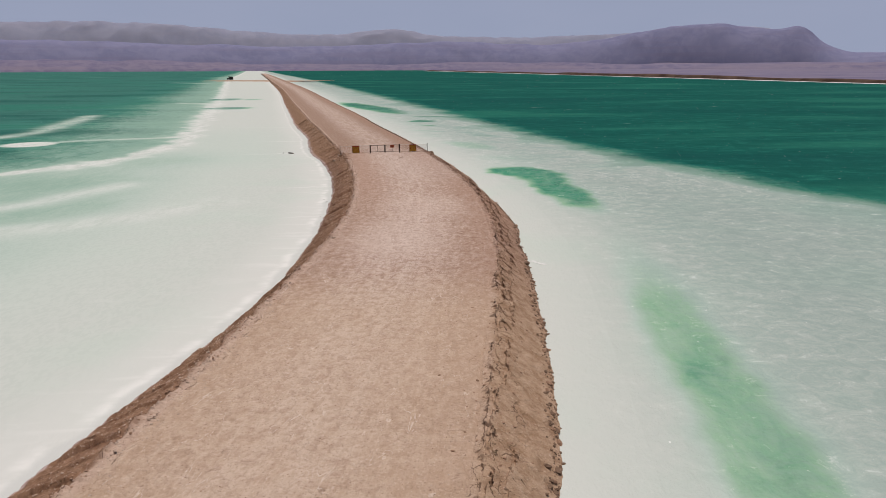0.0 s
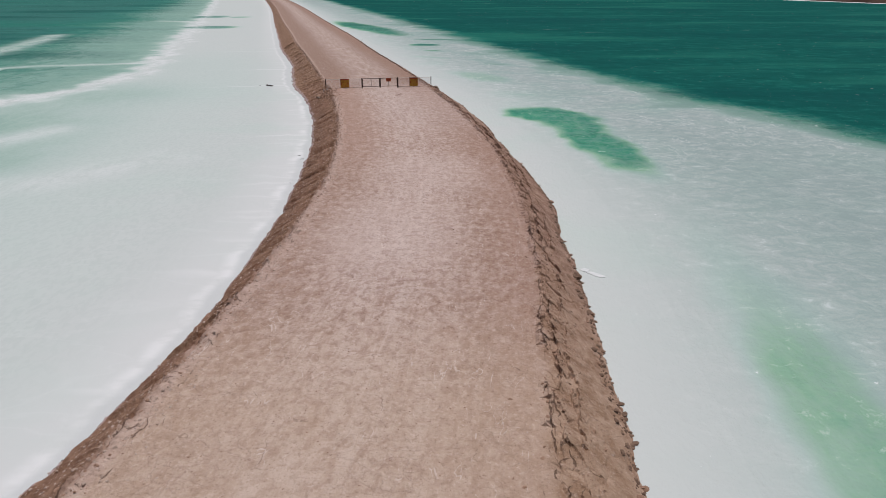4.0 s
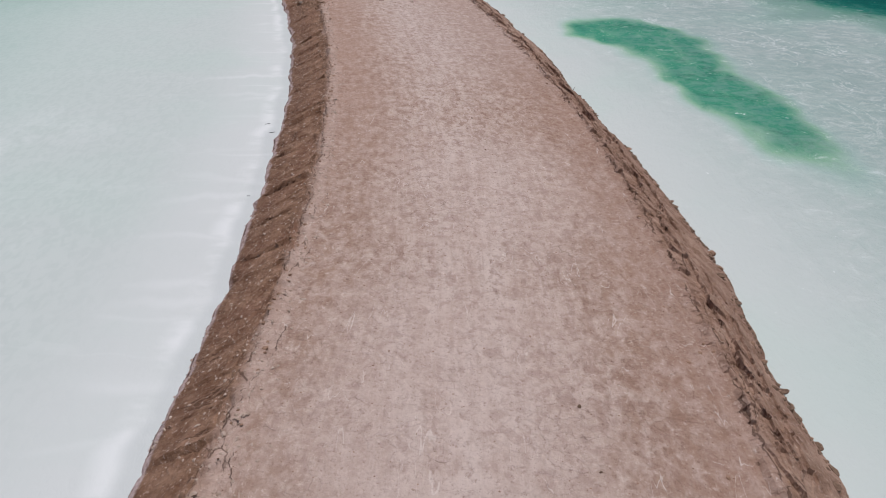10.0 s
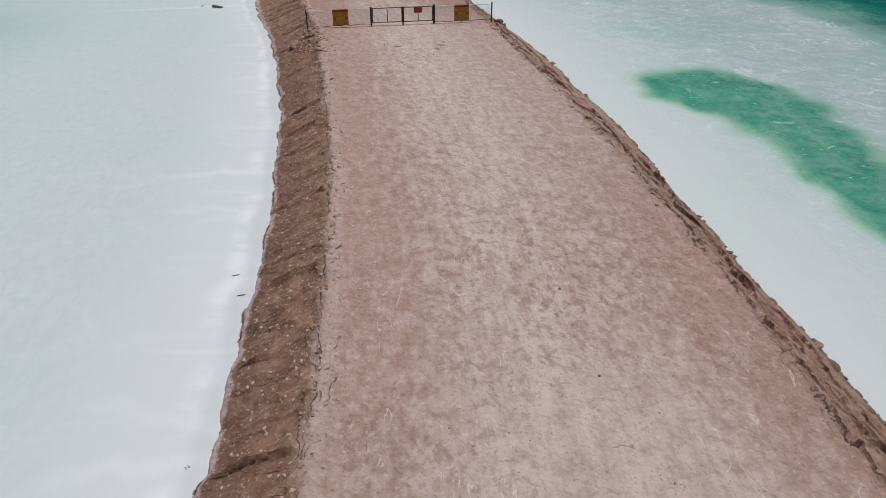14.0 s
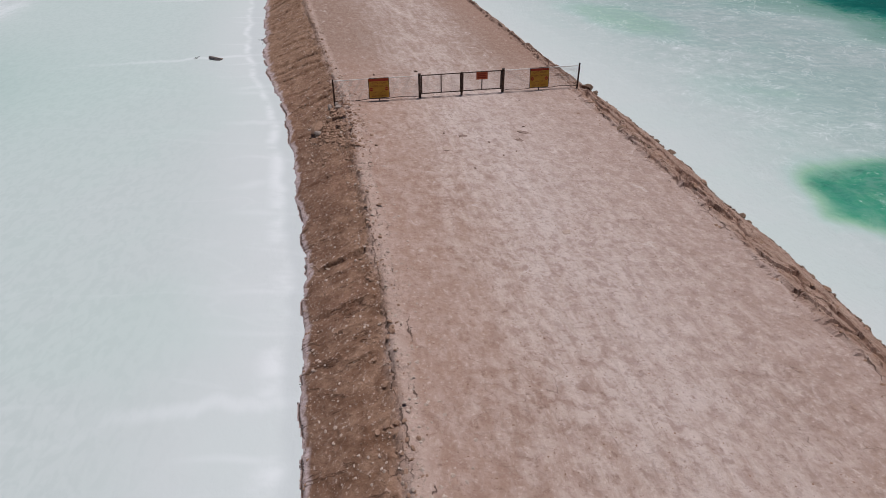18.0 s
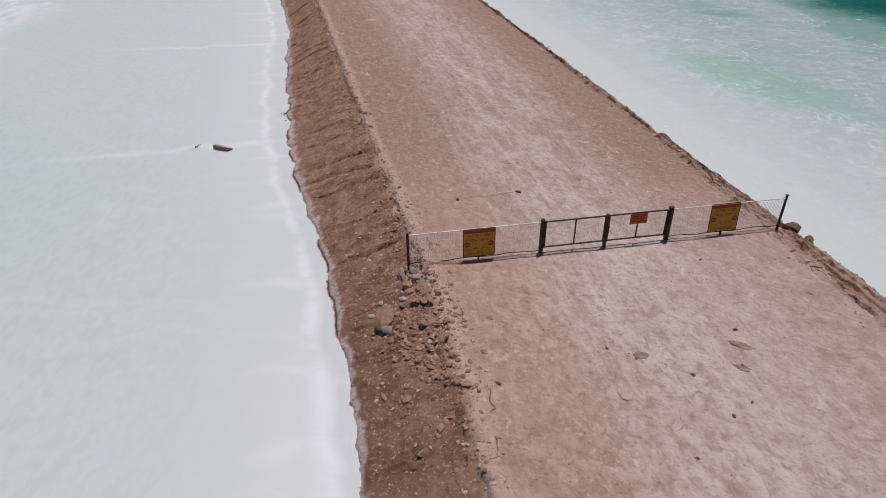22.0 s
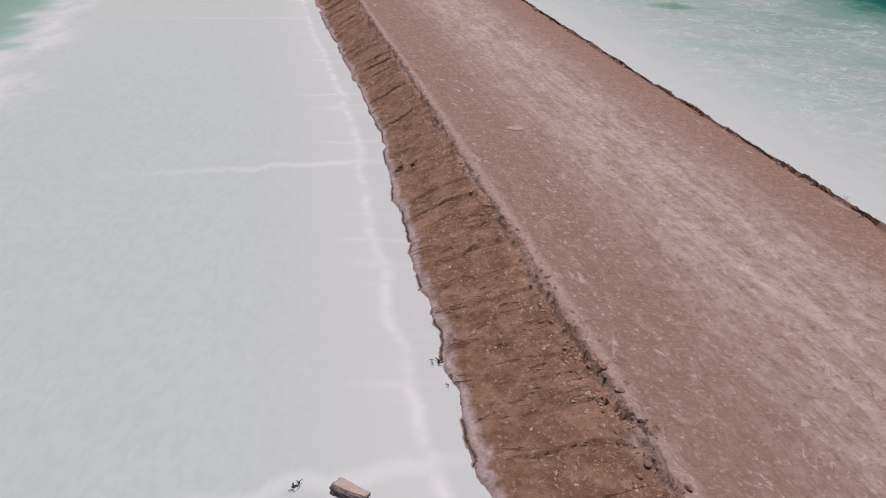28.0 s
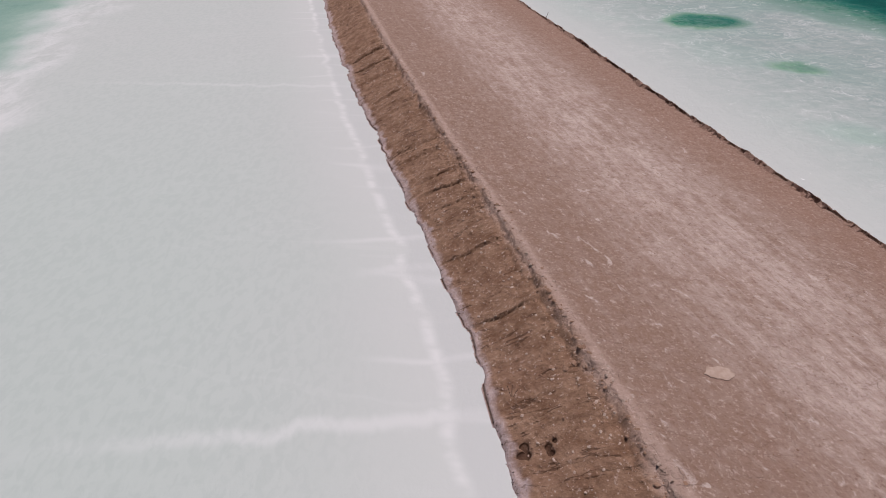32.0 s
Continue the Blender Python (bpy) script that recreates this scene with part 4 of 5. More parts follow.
def brine_depth(x, y):
    off = x - centre(y)
    w1, w2 = fbm(x, y, 14, 3, 101) - 0.5, fbm(x, y, 4, 3, 102) - 0.5
    # deep water off the right-hand salt shelf
    edge = spline(y, (-100, 10, 40, 58, 72, 82, 100, 190, 330, 650, 1600), (95, 76, 53, 43, 38, 35.5, 34.4, 34.6, 35, 39, 40))
    ox = off + 4 * w1 + 3 * w2
    deep = 0.95 * step(edge - 4, edge + 9, ox) + 0.12 * step(edge - 14, edge - 2, ox) * step(0.35, 0.6, fbm(x, y, 9, 2, 110))
    # left: milky flats, a white rim, then green shelves and deep water
    ledge = spline(y, (-100, 20, 50, 66, 80, 86, 96, 107, 133, 208, 388, 675, 1600), (160, 128, 92, 65, 49, 43, 37, 33.3, 31.7, 33, 40, 49, 52))
    lo = -off + 2.5 * w1 + 3 * w2 + 3.5 * (fbm(x, y, 2.4, 2, 133) - 0.5)
    banded = 0.75 + 0.5 * fbm(x * 0.25, y, 14, 3, 123)
    left = (0.27 * step(ledge - 1.5, ledge + 9, lo) + 0.28 * step(ledge + 8, ledge + 32, lo) + 0.36 * step(ledge + 22, ledge + 60, lo)) * banded
    shallow = 0.11 * step(16, 38, -off) * step(112, 70, y) * (0.6 + 0.8 * fbm(x, y, 12, 2, 122)) + 0.045 * step(8, 20, -off) * step(80, 95, y) * step(160, 120, y) + 0.033 * step(9, 22, -off) * (1 - 0.7 * step(92, 110, y))
    left = left + shallow
    pale = np.exp(-((lo - ledge) / 2.0) ** 2)
    for pts, wide, power in ((((-84, 107), (-75.5, 110.9), (-65.8, 119.5), (-52.5, 124.3), (-47, 127)), 1.3, 0.7), (((-88, 120), (-85.2, 125.6), (-84.3, 136.2), (-90.4, 158.5), (-98.5, 184.6)), 3.0, 0.75),
                             (((-47, 52), (-41.8, 59.7), (-39.5, 62), (-38.7, 66), (-36, 72)), 2.2, 0.55), (((-42, 44), (-35.5, 50.3), (-31, 53.1), (-27.4, 55.9), (-22, 62)), 2.4, 0.5),
                             (((-252, 629), (-210, 592)), 5, 0.7), (((-520, 851), (-497, 846)), 7, 0.8), (((-585, 1115), (-560, 1105)), 9, 0.8), (((-98.7, 251), (-84, 244)), 2.5, 0.7)):
        pale = np.maximum(pale, power * np.exp(-((line_gap(x + 1.5 * w2, y + 3 * w2, pts)) / wide) ** 2))
    left = left * (1 - 0.85 * pale)
    isle = ellipse(x, y, -72.2, 113.4, 4.4, 4.2, 100, 0.15)
    deep = deep + 0.06 * step(0.5, 0.68, fbm(x * 0.9 + 0.3 * y, y, 5, 3, 141)) * step(9, 17, off) * step(72, 92, y)
    d = np.where(off > 0, deep, left * (1 - isle))
    w3 = fbm(x, y, 1.6, 2, 104) - 0.5
    wx, wy = x + 1.4 * w2 + 0.9 * w3, y + 2 * w2 + 0.9 * w3
    for cx, cy, ln, wd, turn, amount in (
        (11.7, 25.5, 19, 2.2, 5, 0.15), (11.6, 30, 6, 2.0, 5, 0.09), (10.9, 20, 8, 1.6, 7, 0.13), (-25, 221, 32, 5, 158, 0.5),
        (-5.0, 161.6, 2.9, 2.3, 110, 0.58), (-2.9, 148.4, 1.9, 1.0, 110, 0.26), (4.6, 110.0, 6.5, 2.6, 148, 0.165), (9.2, 93.8, 2.2, 1.0, 110, 0.07),
        (-3.0, 136, 4, 1.2, 120, 0.12), (7, 128, 6, 2, 150, 0.1), (-70.5, 218, 7, 6, 90, 0.4), (-92, 281, 6, 9, 90, 0.4), (-80, 280, 4, 6, 90, 0.2), (-3, 176, 5, 1.5, 100, 0.3)):
        d = d + amount * ellipse(wx, wy, cx, cy, ln, wd, turn, 0.45)
    pool = np.maximum(np.maximum(ellipse(wx, wy, 10.4, 80.4, 5.3, 3.7, 132, 0.26), ellipse(wx, wy, 11.7, 75.5, 4.5, 2.9, 165, 0.4)), ellipse(wx, wy, 12.3, 69.0, 10.3, 2.4, 171, 0.4))
    return np.clip(d + 0.45 * pool, 0, 1), np.where(off < 0, np.maximum(pale, isle), 0)


side = 45 + 0.6 * (1.03 ** np.arange(1, 200) - 1) / 0.03
side = np.append(side[side < 4500], 4800.0)
OFF = np.concatenate([-side[::-1], np.arange(-45, 45.01, 0.6), side])
ahead = 210 + 0.7 * (1.035 ** np.arange(1, 200) - 1) / 0.035
WY = np.concatenate([np.linspace(-900, 0, 25)[:-1], np.arange(0, 210.01, 0.65), np.append(ahead[ahead < 4300], 4600.0)])
OO, WW = np.meshgrid(OFF, WY)
WX = OO + centre(WW)
me, quads = grid_mesh("water", WX, WW, np.full(WX.shape, WATER))
DEEP, RIMS = brine_depth(WX, WW)
point_attr(me, "depth", DEEP)
point_attr(me, "salt_rim", RIMS)
point_attr(me, "aft", step(112, 78, WW) * np.ones_like(WX))
point_attr(me, "shore", -OO - half(WW) - bank_left(WW))
plan_uv(me, quads, OO, WW)
me.materials.append(BRINE)
tagged(new("water", me), "milky white and turquoise brine over a salt bed", "water", kind="structure")


def hill_range(name, label, dist, thick, outline, material, seed, rough, lo=-62, hi=62):
    az = np.linspace(radians(lo), radians(hi), 420)[None, :]
    t = np.linspace(0, 1, 40)[:, None]
    px = np.tan(az)
    top = outline(px) * dist / np.cos(az)
    X, Y = np.sin(az) * (dist + thick * t) , np.cos(az) * (dist + thick * t)
    shape = np.sin(np.minimum(t * 1.25, 1) * math.pi / 2) ** 0.8 * np.where(t > 0.8, 1 - (t - 0.8) * 2.5, 1)
    gully = fbm(X, Y, 260, 4, seed) - 0.5
    gull2 = np.abs(fbm(X, Y * 0.5, 120, 3, seed + 9) - 0.5) * 2
    Z = WATER - 1 + top * shape * (1 + rough * gully * step(0, 0.4, t)) - top * 0.13 * gull2 * step(0.02, 0.35, t) * step(0.95, 0.6, t)
    me, quads = grid_mesh(name, X, Y, Z)
    me.materials.append(material)
    return tagged(new(name, me), label, "mountain", kind="structure")


def humps(p, base, *bumps):
    h = base + 0 * p
    for c, w, a in bumps:
        h = h + a * np.exp(-((p - c) / w) ** 2)
    return h


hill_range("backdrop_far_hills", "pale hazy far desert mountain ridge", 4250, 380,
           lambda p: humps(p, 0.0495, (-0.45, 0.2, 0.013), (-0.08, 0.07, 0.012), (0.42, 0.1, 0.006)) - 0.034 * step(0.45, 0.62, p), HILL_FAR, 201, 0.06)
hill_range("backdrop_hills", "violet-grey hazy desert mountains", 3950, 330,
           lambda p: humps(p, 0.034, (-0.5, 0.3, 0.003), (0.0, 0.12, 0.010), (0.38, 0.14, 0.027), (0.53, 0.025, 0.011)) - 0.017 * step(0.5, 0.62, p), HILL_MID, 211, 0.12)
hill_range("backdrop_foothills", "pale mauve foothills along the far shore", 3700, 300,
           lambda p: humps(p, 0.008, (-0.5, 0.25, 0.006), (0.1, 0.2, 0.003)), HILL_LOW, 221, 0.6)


def strip(name, label, category, a, b, width, height, material, seed, rows=120, loose=0.5):
    """A long low bank from a to b."""
    t = np.linspace(0, 1, rows)[:, None]
    s = np.linspace(-1, 1, 9)[None, :]
    ax, ay, bx, by = *a, *b
    n = Vector((by - ay, ax - bx)).normalized()
    wob = (fbm(t * 40, t * 0, 2, 2, seed) - 0.5)
    wd = width * (0.8 + loose * wob) / 2
    X = ax + (bx - ax) * t + n.x * s * wd
    Y = ay + (by - ay) * t + n.y * s * wd
    Z = WATER - 0.3 + (height + 0.3) * np.clip(1.35 - 1.35 * np.abs(s) ** 2.2, 0, 1) * (0.8 + 0.6 * wob)
    me, quads = grid_mesh(name, X, Y, Z)
    me.materials.append(material)
    return tagged(new(name, me), label, category, kind="structure")


az = np.linspace(radians(-64), radians(64), 60)[None, :]
up = np.linspace(0, 1, 12)[:, None]
me, quads = grid_mesh("backdrop_sky", np.sin(az) * (4750 + 0 * up), np.cos(az) * (4750 + 0 * up), WATER - 20 + 1100 * up + 0 * az)
HAZE = Nodes("pale_violet_haze")
glow = HAZE.n("Emission")
HAZE.put(glow.inputs["Color"], HAZE.mix(HAZE.noise(0.0012, 3, 0.5, (1, 1, 3)), (0.27, 0.325, 0.47), (0.3, 0.35, 0.495)))
glow.inputs["Strength"].default_value = 1.0
HAZE.put(HAZE.out.inputs[0], glow.outputs[0])
me.materials.append(HAZE.mat)
tagged(new("backdrop_sky", me), "pale violet-blue hazy sky low over the mountains", "sky", kind="structure")
strip("far_dike", "dark low dike along the far shore", "dike", (352, 380), (-60, 2900), 14, 4.2, DIKE, 301, 200)
strip("far_beach", "pale salt strip at the foot of the dike", "shore", (341, 380), (-75, 2900), 9, 0.5, SALT, 302, 200)
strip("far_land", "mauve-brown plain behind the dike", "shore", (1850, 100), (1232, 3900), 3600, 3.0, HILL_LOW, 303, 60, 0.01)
strip("cross_bank", "sandy cross bank reaching out from the causeway", "dike", (-246, 735), (-128, 668), 90, 0.55, SAND, 304, 80)

# ---- fence with gate across the causeway ----
FA, FB = Vector((-13.93, 88.2, 0)), Vector((-2.15, 90.55, 0))
FDIR = (FB - FA).normalized()
FLEN = (FB - FA).length
FTURN = math.degrees(math.atan2(FDIR.y, FDIR.x))
fence_z = deck(np.array([89.3]))[0] + 0.0
FENCE = pose(FA.x, FA.y, float(fence_z), 0, 0, FTURN)


def fence_panel(x0, x1, name="wire_fence"):
    """A wire panel from x0 to x1 along the fence line, in the fence's own axes."""
    ob = tagged(new(name), "low pale wire mesh fence panel with a light top rail", "fence", "fence panels")
    ob.matrix_world = FENCE
    bm = bmesh.new()
    n = int((x1 - x0) / 0.052)
    for i in range(1, n):
        x = x0 + (x1 - x0) * i / n
        tube(bm, (x, 0, 0.12 + 0.03 * math.sin(x * 3)), (x, 0, 1.06), 0.0048, 4)
    part("wire_mesh", bm, WIRE, ob)
    bm = bmesh.new()
    for z in (0.34, 0.58, 0.82):
        tube(bm, (x0, 0.006, z), (x1, 0.006, z), 0.003, 4)
    part("line_wire", bm, WIRE, ob)
    bm = bmesh.new()
    tube(bm, (x0, 0, 1.08), (x1, 0, 1.08), 0.019, 8)
    part("top_rail", bm, WIRE, ob, "pale top rail")
    bm = bmesh.new()
    k = 14
    pts = [(x0 + (x1 - x0) * i / k, 0.0, 0.1 + 0.025 * math.sin(i * 1.3)) for i in range(k + 1)]
    for p, q in zip(pts, pts[1:]):
        tube(bm, p, q, 0.016, 6)
    part("bottom_rail", bm, STEEL, ob, "dark sagging bottom wire")
    return ob


def fence_post(x, height, r, label, square=False):
    bm = bmesh.new()
    if square:
        box(bm, 2 * r, 2 * r, height + 0.35, Matrix.Translation((0, 0, height / 2 - 0.175)), 0.008)
    else:
        tube(bm, (0, 0, -0.5), (0, 0, height), r, 10)
    ob = part("fence_post", bm, STEEL)
    p = FENCE @ Vector((x, 0, 0))
    ob.matrix_world = pose(p.x, p.y, p.z, 0, 0, FTURN)
    tagged(ob, label, "post", "fence posts")
    bm = bmesh.new()
    box(bm, 2.2 * r, 2.2 * r, 0.02, Matrix.Translation((0, 0, height + 0.008)), 0.004)
    part("post_cap", bm, STEEL, ob)
    return ob


GL, GR = 4.13, 8.08
fence_panel(0.03, GL - 0.12)
fence_panel(GR + 0.12, FLEN - 0.03)
fence_post(0, 1.14, 0.04, "dark rusty round end post in rubble")
fence_post(FLEN, 1.18, 0.042, "dark rusty end post at the bank's edge")
fence_post(GL - 0.07, 1.16, 0.055, "dark square steel gate post", True)
fence_post(GR + 0.07, 1.16, 0.06, "dark square steel gate post", True)


def gate_leaf(x0, x1):
    ob = tagged(new("gate_leaf"), "dark steel-framed gate leaf with pale wire mesh", "gate", "gate leaves")
    ob.matrix_world = FENCE
    for name, a, b, r in (("top_rail", (x0, 0, 1.08), (x1, 0, 1.08), 0.026), ("bottom_rail", (x0, 0, 0.2), (x1, 0, 0.2), 0.026),
                          ("stile", (x0 + 0.03, 0, 0.17), (x0 + 0.03, 0, 1.1), 0.03), ("stile", (x1 - 0.03, 0, 0.17), (x1 - 0.03, 0, 1.1), 0.03),
                          ("mid_bar", ((x0 + x1) / 2, 0, 0.2), ((x0 + x1) / 2, 0, 1.08), 0.024)):
        bm = bmesh.new()
        tube(bm, a, b, r, 8)
        part(name, bm, STEEL, ob)
    bm = bmesh.new()
    n = int((x1 - x0) / 0.052)
    for i in range(1, n):
        x = x0 + (x1 - x0) * i / n
        tube(bm, (x, 0.012, 0.2), (x, 0.012, 1.07), 0.0042, 4)
    part("wire_mesh", bm, WIRE, ob)
    for z in (0.35, 0.9):
        bm = bmesh.new()
        box(bm, 0.1, 0.05, 0.06, Matrix.Translation((x0 if x0 < (GL + GR) / 2 - 0.5 else x1, -0.02, z)), 0.006)
        part("hinge", bm, STEEL, ob)
    return ob


GM = (GL + GR) / 2
gate_leaf(GL, GM - 0.03)
gate_leaf(GM + 0.03, GR)
bm = bmesh.new()
box(bm, 0.09, 0.09, 1.4, Matrix.Translation((GM, 0, 0.43)), 0.008)
ob = part("gate_stop_post", bm, STEEL)
ob.matrix_world = FENCE
tagged(ob, "dark steel stop post where the gate leaves meet", "post")
bm = bmesh.new()
for i in range(9):
    tube(bm, (GM + 0.08 * math.sin(i * 1.1), -0.06, 0.75 - 0.03 * i), (GM + 0.08 * math.sin(i * 1.1 + 1.1), -0.07, 0.72 - 0.03 * i), 0.008, 6)
ob = part("gate_chain", bm, STEEL)
ob.matrix_world = FENCE
tagged(ob, "dark chain hanging round the gate's stop post", "chain")


def words(body, size, x, z, y, material, parent, name):
    curve = bpy.data.curves.new(name, "FONT")
    curve.body, curve.size, curve.align_x, curve.align_y, curve.extrude = body, size, "CENTER", "CENTER", 0.001
    text = bpy.data.objects.new(name, curve)
    scene.collection.objects.link(text)
    bpy.context.view_layer.update()
    me = bpy.data.meshes.new_from_object(text)
    bpy.data.objects.remove(text)
    me.materials.clear()
    me.materials.append(material)
    ob = new(name, me)
    ob.parent = parent
    ob.matrix_basis = pose(x, y, z, 90)
    return ob


def warning_sign(x, lean):
    ob = tagged(new("warning_sign"), "yellow warning sign board with red header and lettering on the fence", "sign", "warning signs")
    ob.matrix_world = FENCE @ pose(x, -0.035, 0.62, lean)
    W, H = 0.95, 0.95
    bm = bmesh.new()
    box(bm, W, 0.012, H, Matrix(), 0.003)
    part("board", bm, YELLOW, ob)
    bm = bmesh.new()
    box(bm, W - 0.04, 0.004, 0.12, Matrix.Translation((0, -0.0085, H / 2 - 0.08)))
    part("header_band", bm, RED, ob, "faded red header band")
    for sx, sz, px, pz in ((W, 0.025, 0, H / 2), (W, 0.025, 0, -H / 2), (0.025, H, W / 2, 0), (0.025, H, -W / 2, 0)):
        bm = bmesh.new()
        box(bm, sx, 0.02, sz, Matrix.Translation((px, -0.004, pz)), 0.003)
        part("edge_strip", bm, STEEL, ob)
    for line, size, z in ((("\u05d9\u05d8\u05e8\u05e4", "\u05d7\u05d8\u05e9"), 0.155, 0.255), (("\u05d4\u05e8\u05d5\u05e1\u05d0", "\u05d4\u05e1\u05d9\u05e0\u05db\u05d4"), 0.14, 0.1),
                          (("\ufeb9\ufe8e\ufea7", "\ufee5\ufe8e\ufedc\ufee3"), 0.12, -0.17), (("\ufedd\ufeee\ufea7\ufeaa\ufedf\ufe8d", "\ufec9\ufeee\ufee8\ufee4\ufee3"), 0.12, -0.35)):
        made = [words(w, size, 0, z, -0.009, INK, ob, "lettering") for w in line]
        wide = [max(v.co.x for v in o.data.vertices) - min(v.co.x for v in o.data.vertices) for o in made]
        x = -(sum(wide) + 0.06) / 2
        for o, w in zip(made, wide):
            o.location.x = x + w / 2
            x += w + 0.06
    for px in (-0.36, 0.36):
        bm = bmesh.new()
        bmesh.ops.create_cone(bm, cap_ends=True, segments=24, radius1=0.085, radius2=0.085, depth=0.004, matrix=pose(px, -0.009, -0.045, 90))
        disc = part("no_entry_disc", bm, RED, ob, "red no-entry disc")
        bm = bmesh.new()
        box(bm, 0.11, 0.004, 0.03, Matrix.Translation((px, -0.013, -0.045)))
        part("bar", bm, YELLOW, disc)
    bm = bmesh.new()
    tube(bm, (0, 0.03, -1.0), (0, 0.03, 0.47), 0.03, 8)
    part("stake", bm, STEEL, ob)
    return ob


warning_sign(2.12, 0)
warning_sign(9.98, -4)
ob = tagged(new("gate_sign"), "small orange-red sign plate on the gate", "sign")
ob.matrix_world = FENCE @ pose((GM + GR) / 2, -0.045, 0.9)
bm = bmesh.new()
box(bm, 0.56, 0.01, 0.36, Matrix(), 0.003)
part("plate", bm, RUST, ob)
for z, w in ((0.09, 0.42), (0.0, 0.36), (-0.09, 0.4)):
    bm = bmesh.new()
    box(bm, w, 0.004, 0.035, Matrix.Translation((0, -0.0075, z)))
    part("text_bar", bm, INK, ob)

# ---- things on the salt flat and far off ----
def block_bm(sx, sy, sz, seed, taper):
    """A broken block: bevelled, tapered and chipped."""
    r2 = random.Random(seed)
    bm = bmesh.new()
    box(bm, sx, sy, sz)
    bmesh.ops.subdivide_edges(bm, edges=bm.edges, cuts=2, use_grid_fill=True)
    for v in bm.verts:
        v.co += Vector((r2.uniform(-1, 1) * 0.05, r2.uniform(-1, 1) * 0.035, r2.uniform(-1, 1) * 0.02))
        v.co.y *= 1 - taper * (v.co.x / sx + 0.5)
        v.co.y += 0.12 * v.co.x * v.co.x
    return bm


BLOCK = plain("grey_weathered_block", (0.13, 0.10, 0.097), (0.27, 0.225, 0.215), 6, 0.85, 0.4, 0.02)
slab = part("broken_block", block_bm(1.0, 0.5, 0.34, 71, 0.35), BLOCK)
slab.matrix_world = pose(-23.28, 99.55, WATER + 0.05, -22, 3, -24) @ Matrix.Diagonal((0.8, 0.8, 0.5, 1))
tagged(slab, "dark salt-caked broken block lying in shallow brine", "block")
cap = part("salt_cap", block_bm(0.97, 0.4, 0.06, 72, 0.35), PEBBLE, slab, "pale dusty upper face")
cap.matrix_basis = pose(0.02, 0.06, 0.185)


def wire_tangle(name, label, x, y, z, size, seed, count):
    rng = random.Random(seed)
    bm = bmesh.new()
    for _ in range(count):
        a = Vector((rng.uniform(-1, 1), rng.uniform(-1, 1), rng.uniform(0, 0.5))) * size
        b = a + Vector((rng.uniform(-1, 1), rng.uniform(-1, 1), rng.uniform(-0.3, 0.4))) * size
        tube(bm, a, b, size * rng.uniform(0.05, 0.16), 6)
    ob = part(name, bm, BLACK)
    ob.matrix_world = pose(x, y, z)
    return tagged(ob, label, "debris")


wire_tangle("black_debris", "small black tangled scrap on the salt flat", -24.53, 99.72, WATER + 0.02, 0.13, 5, 7)
wire_tangle("black_debris", "small black scrap caught at the salty shore", -21.45, 103.8, WATER + 0.02, 0.14, 6, 8)
wire_tangle("black_debris", "small black twig at the salty shore", -21.12, 103.0, WATER + 0.02, 0.06, 7, 4)
wire_tangle("red_scrap", "tiny dark red scrap lying on the salt", -10.8, 55.7, WATER + 0.01, 0.06, 8, 4)

shed = tagged(new("dark_shed"), "small dark shed standing on the far cross bank", "shed")
shed.matrix_world = pose(-246, 776, -1.15, 0, 0, 20) @ Matrix.Diagonal((0.75, 0.8, 1.05, 1))
bm = bmesh.new()
box(bm, 6.5, 4, 3.0, Matrix.Translation((0.6, 0, 1.4)), 0.05)
part("wall", bm, BLACK, shed)
bm = bmesh.new()
box(bm, 7.2, 4.6, 0.3, Matrix.Translation((0.6, 0, 3.05)) @ pose(0, 0, 0, 0, 6), 0.05)
part("roof", bm, STEEL, shed)
bm = bmesh.new()
box(bm, 2.4, 3, 2.0, Matrix.Translation((-4.2, -0.5, 0.9)), 0.05)
part("lean_to", bm, BLACK, shed)

# ---- rocks by the fence's end, along the feet of the banks, and loose stones ----
rng = random.Random(4)
KINDS = {}
for nm, mt in (("shore_rock", WETROCK), ("clod", CLOD), ("grey_rock", GREYROCK), ("pale_stone", PEBBLE)):
    KINDS[nm] = [rock_data(nm, 400 + 31 * len(KINDS) + i, mt, rng.uniform(0.45, 0.85)) for i in range(9)]


def lay(kind, x, y, size, sink=0.3, z=None, parent=None, tall=1.0):
    ob = new(kind, rng.choice(KINDS[kind]))
    if z is None:
        z = float(ground_z(x, y)[0])
    ob.matrix_world = pose(x, y, z + size * tall * (0.28 - sink * 0.6), rng.uniform(-14, 14), rng.uniform(-14, 14), rng.uniform(0, 360)) @ Matrix.Diagonal((size * rng.uniform(0.8, 1.3), size * rng.uniform(0.65, 1), size * tall, 1))
    if parent is not None:
        ob.parent = parent
    return ob


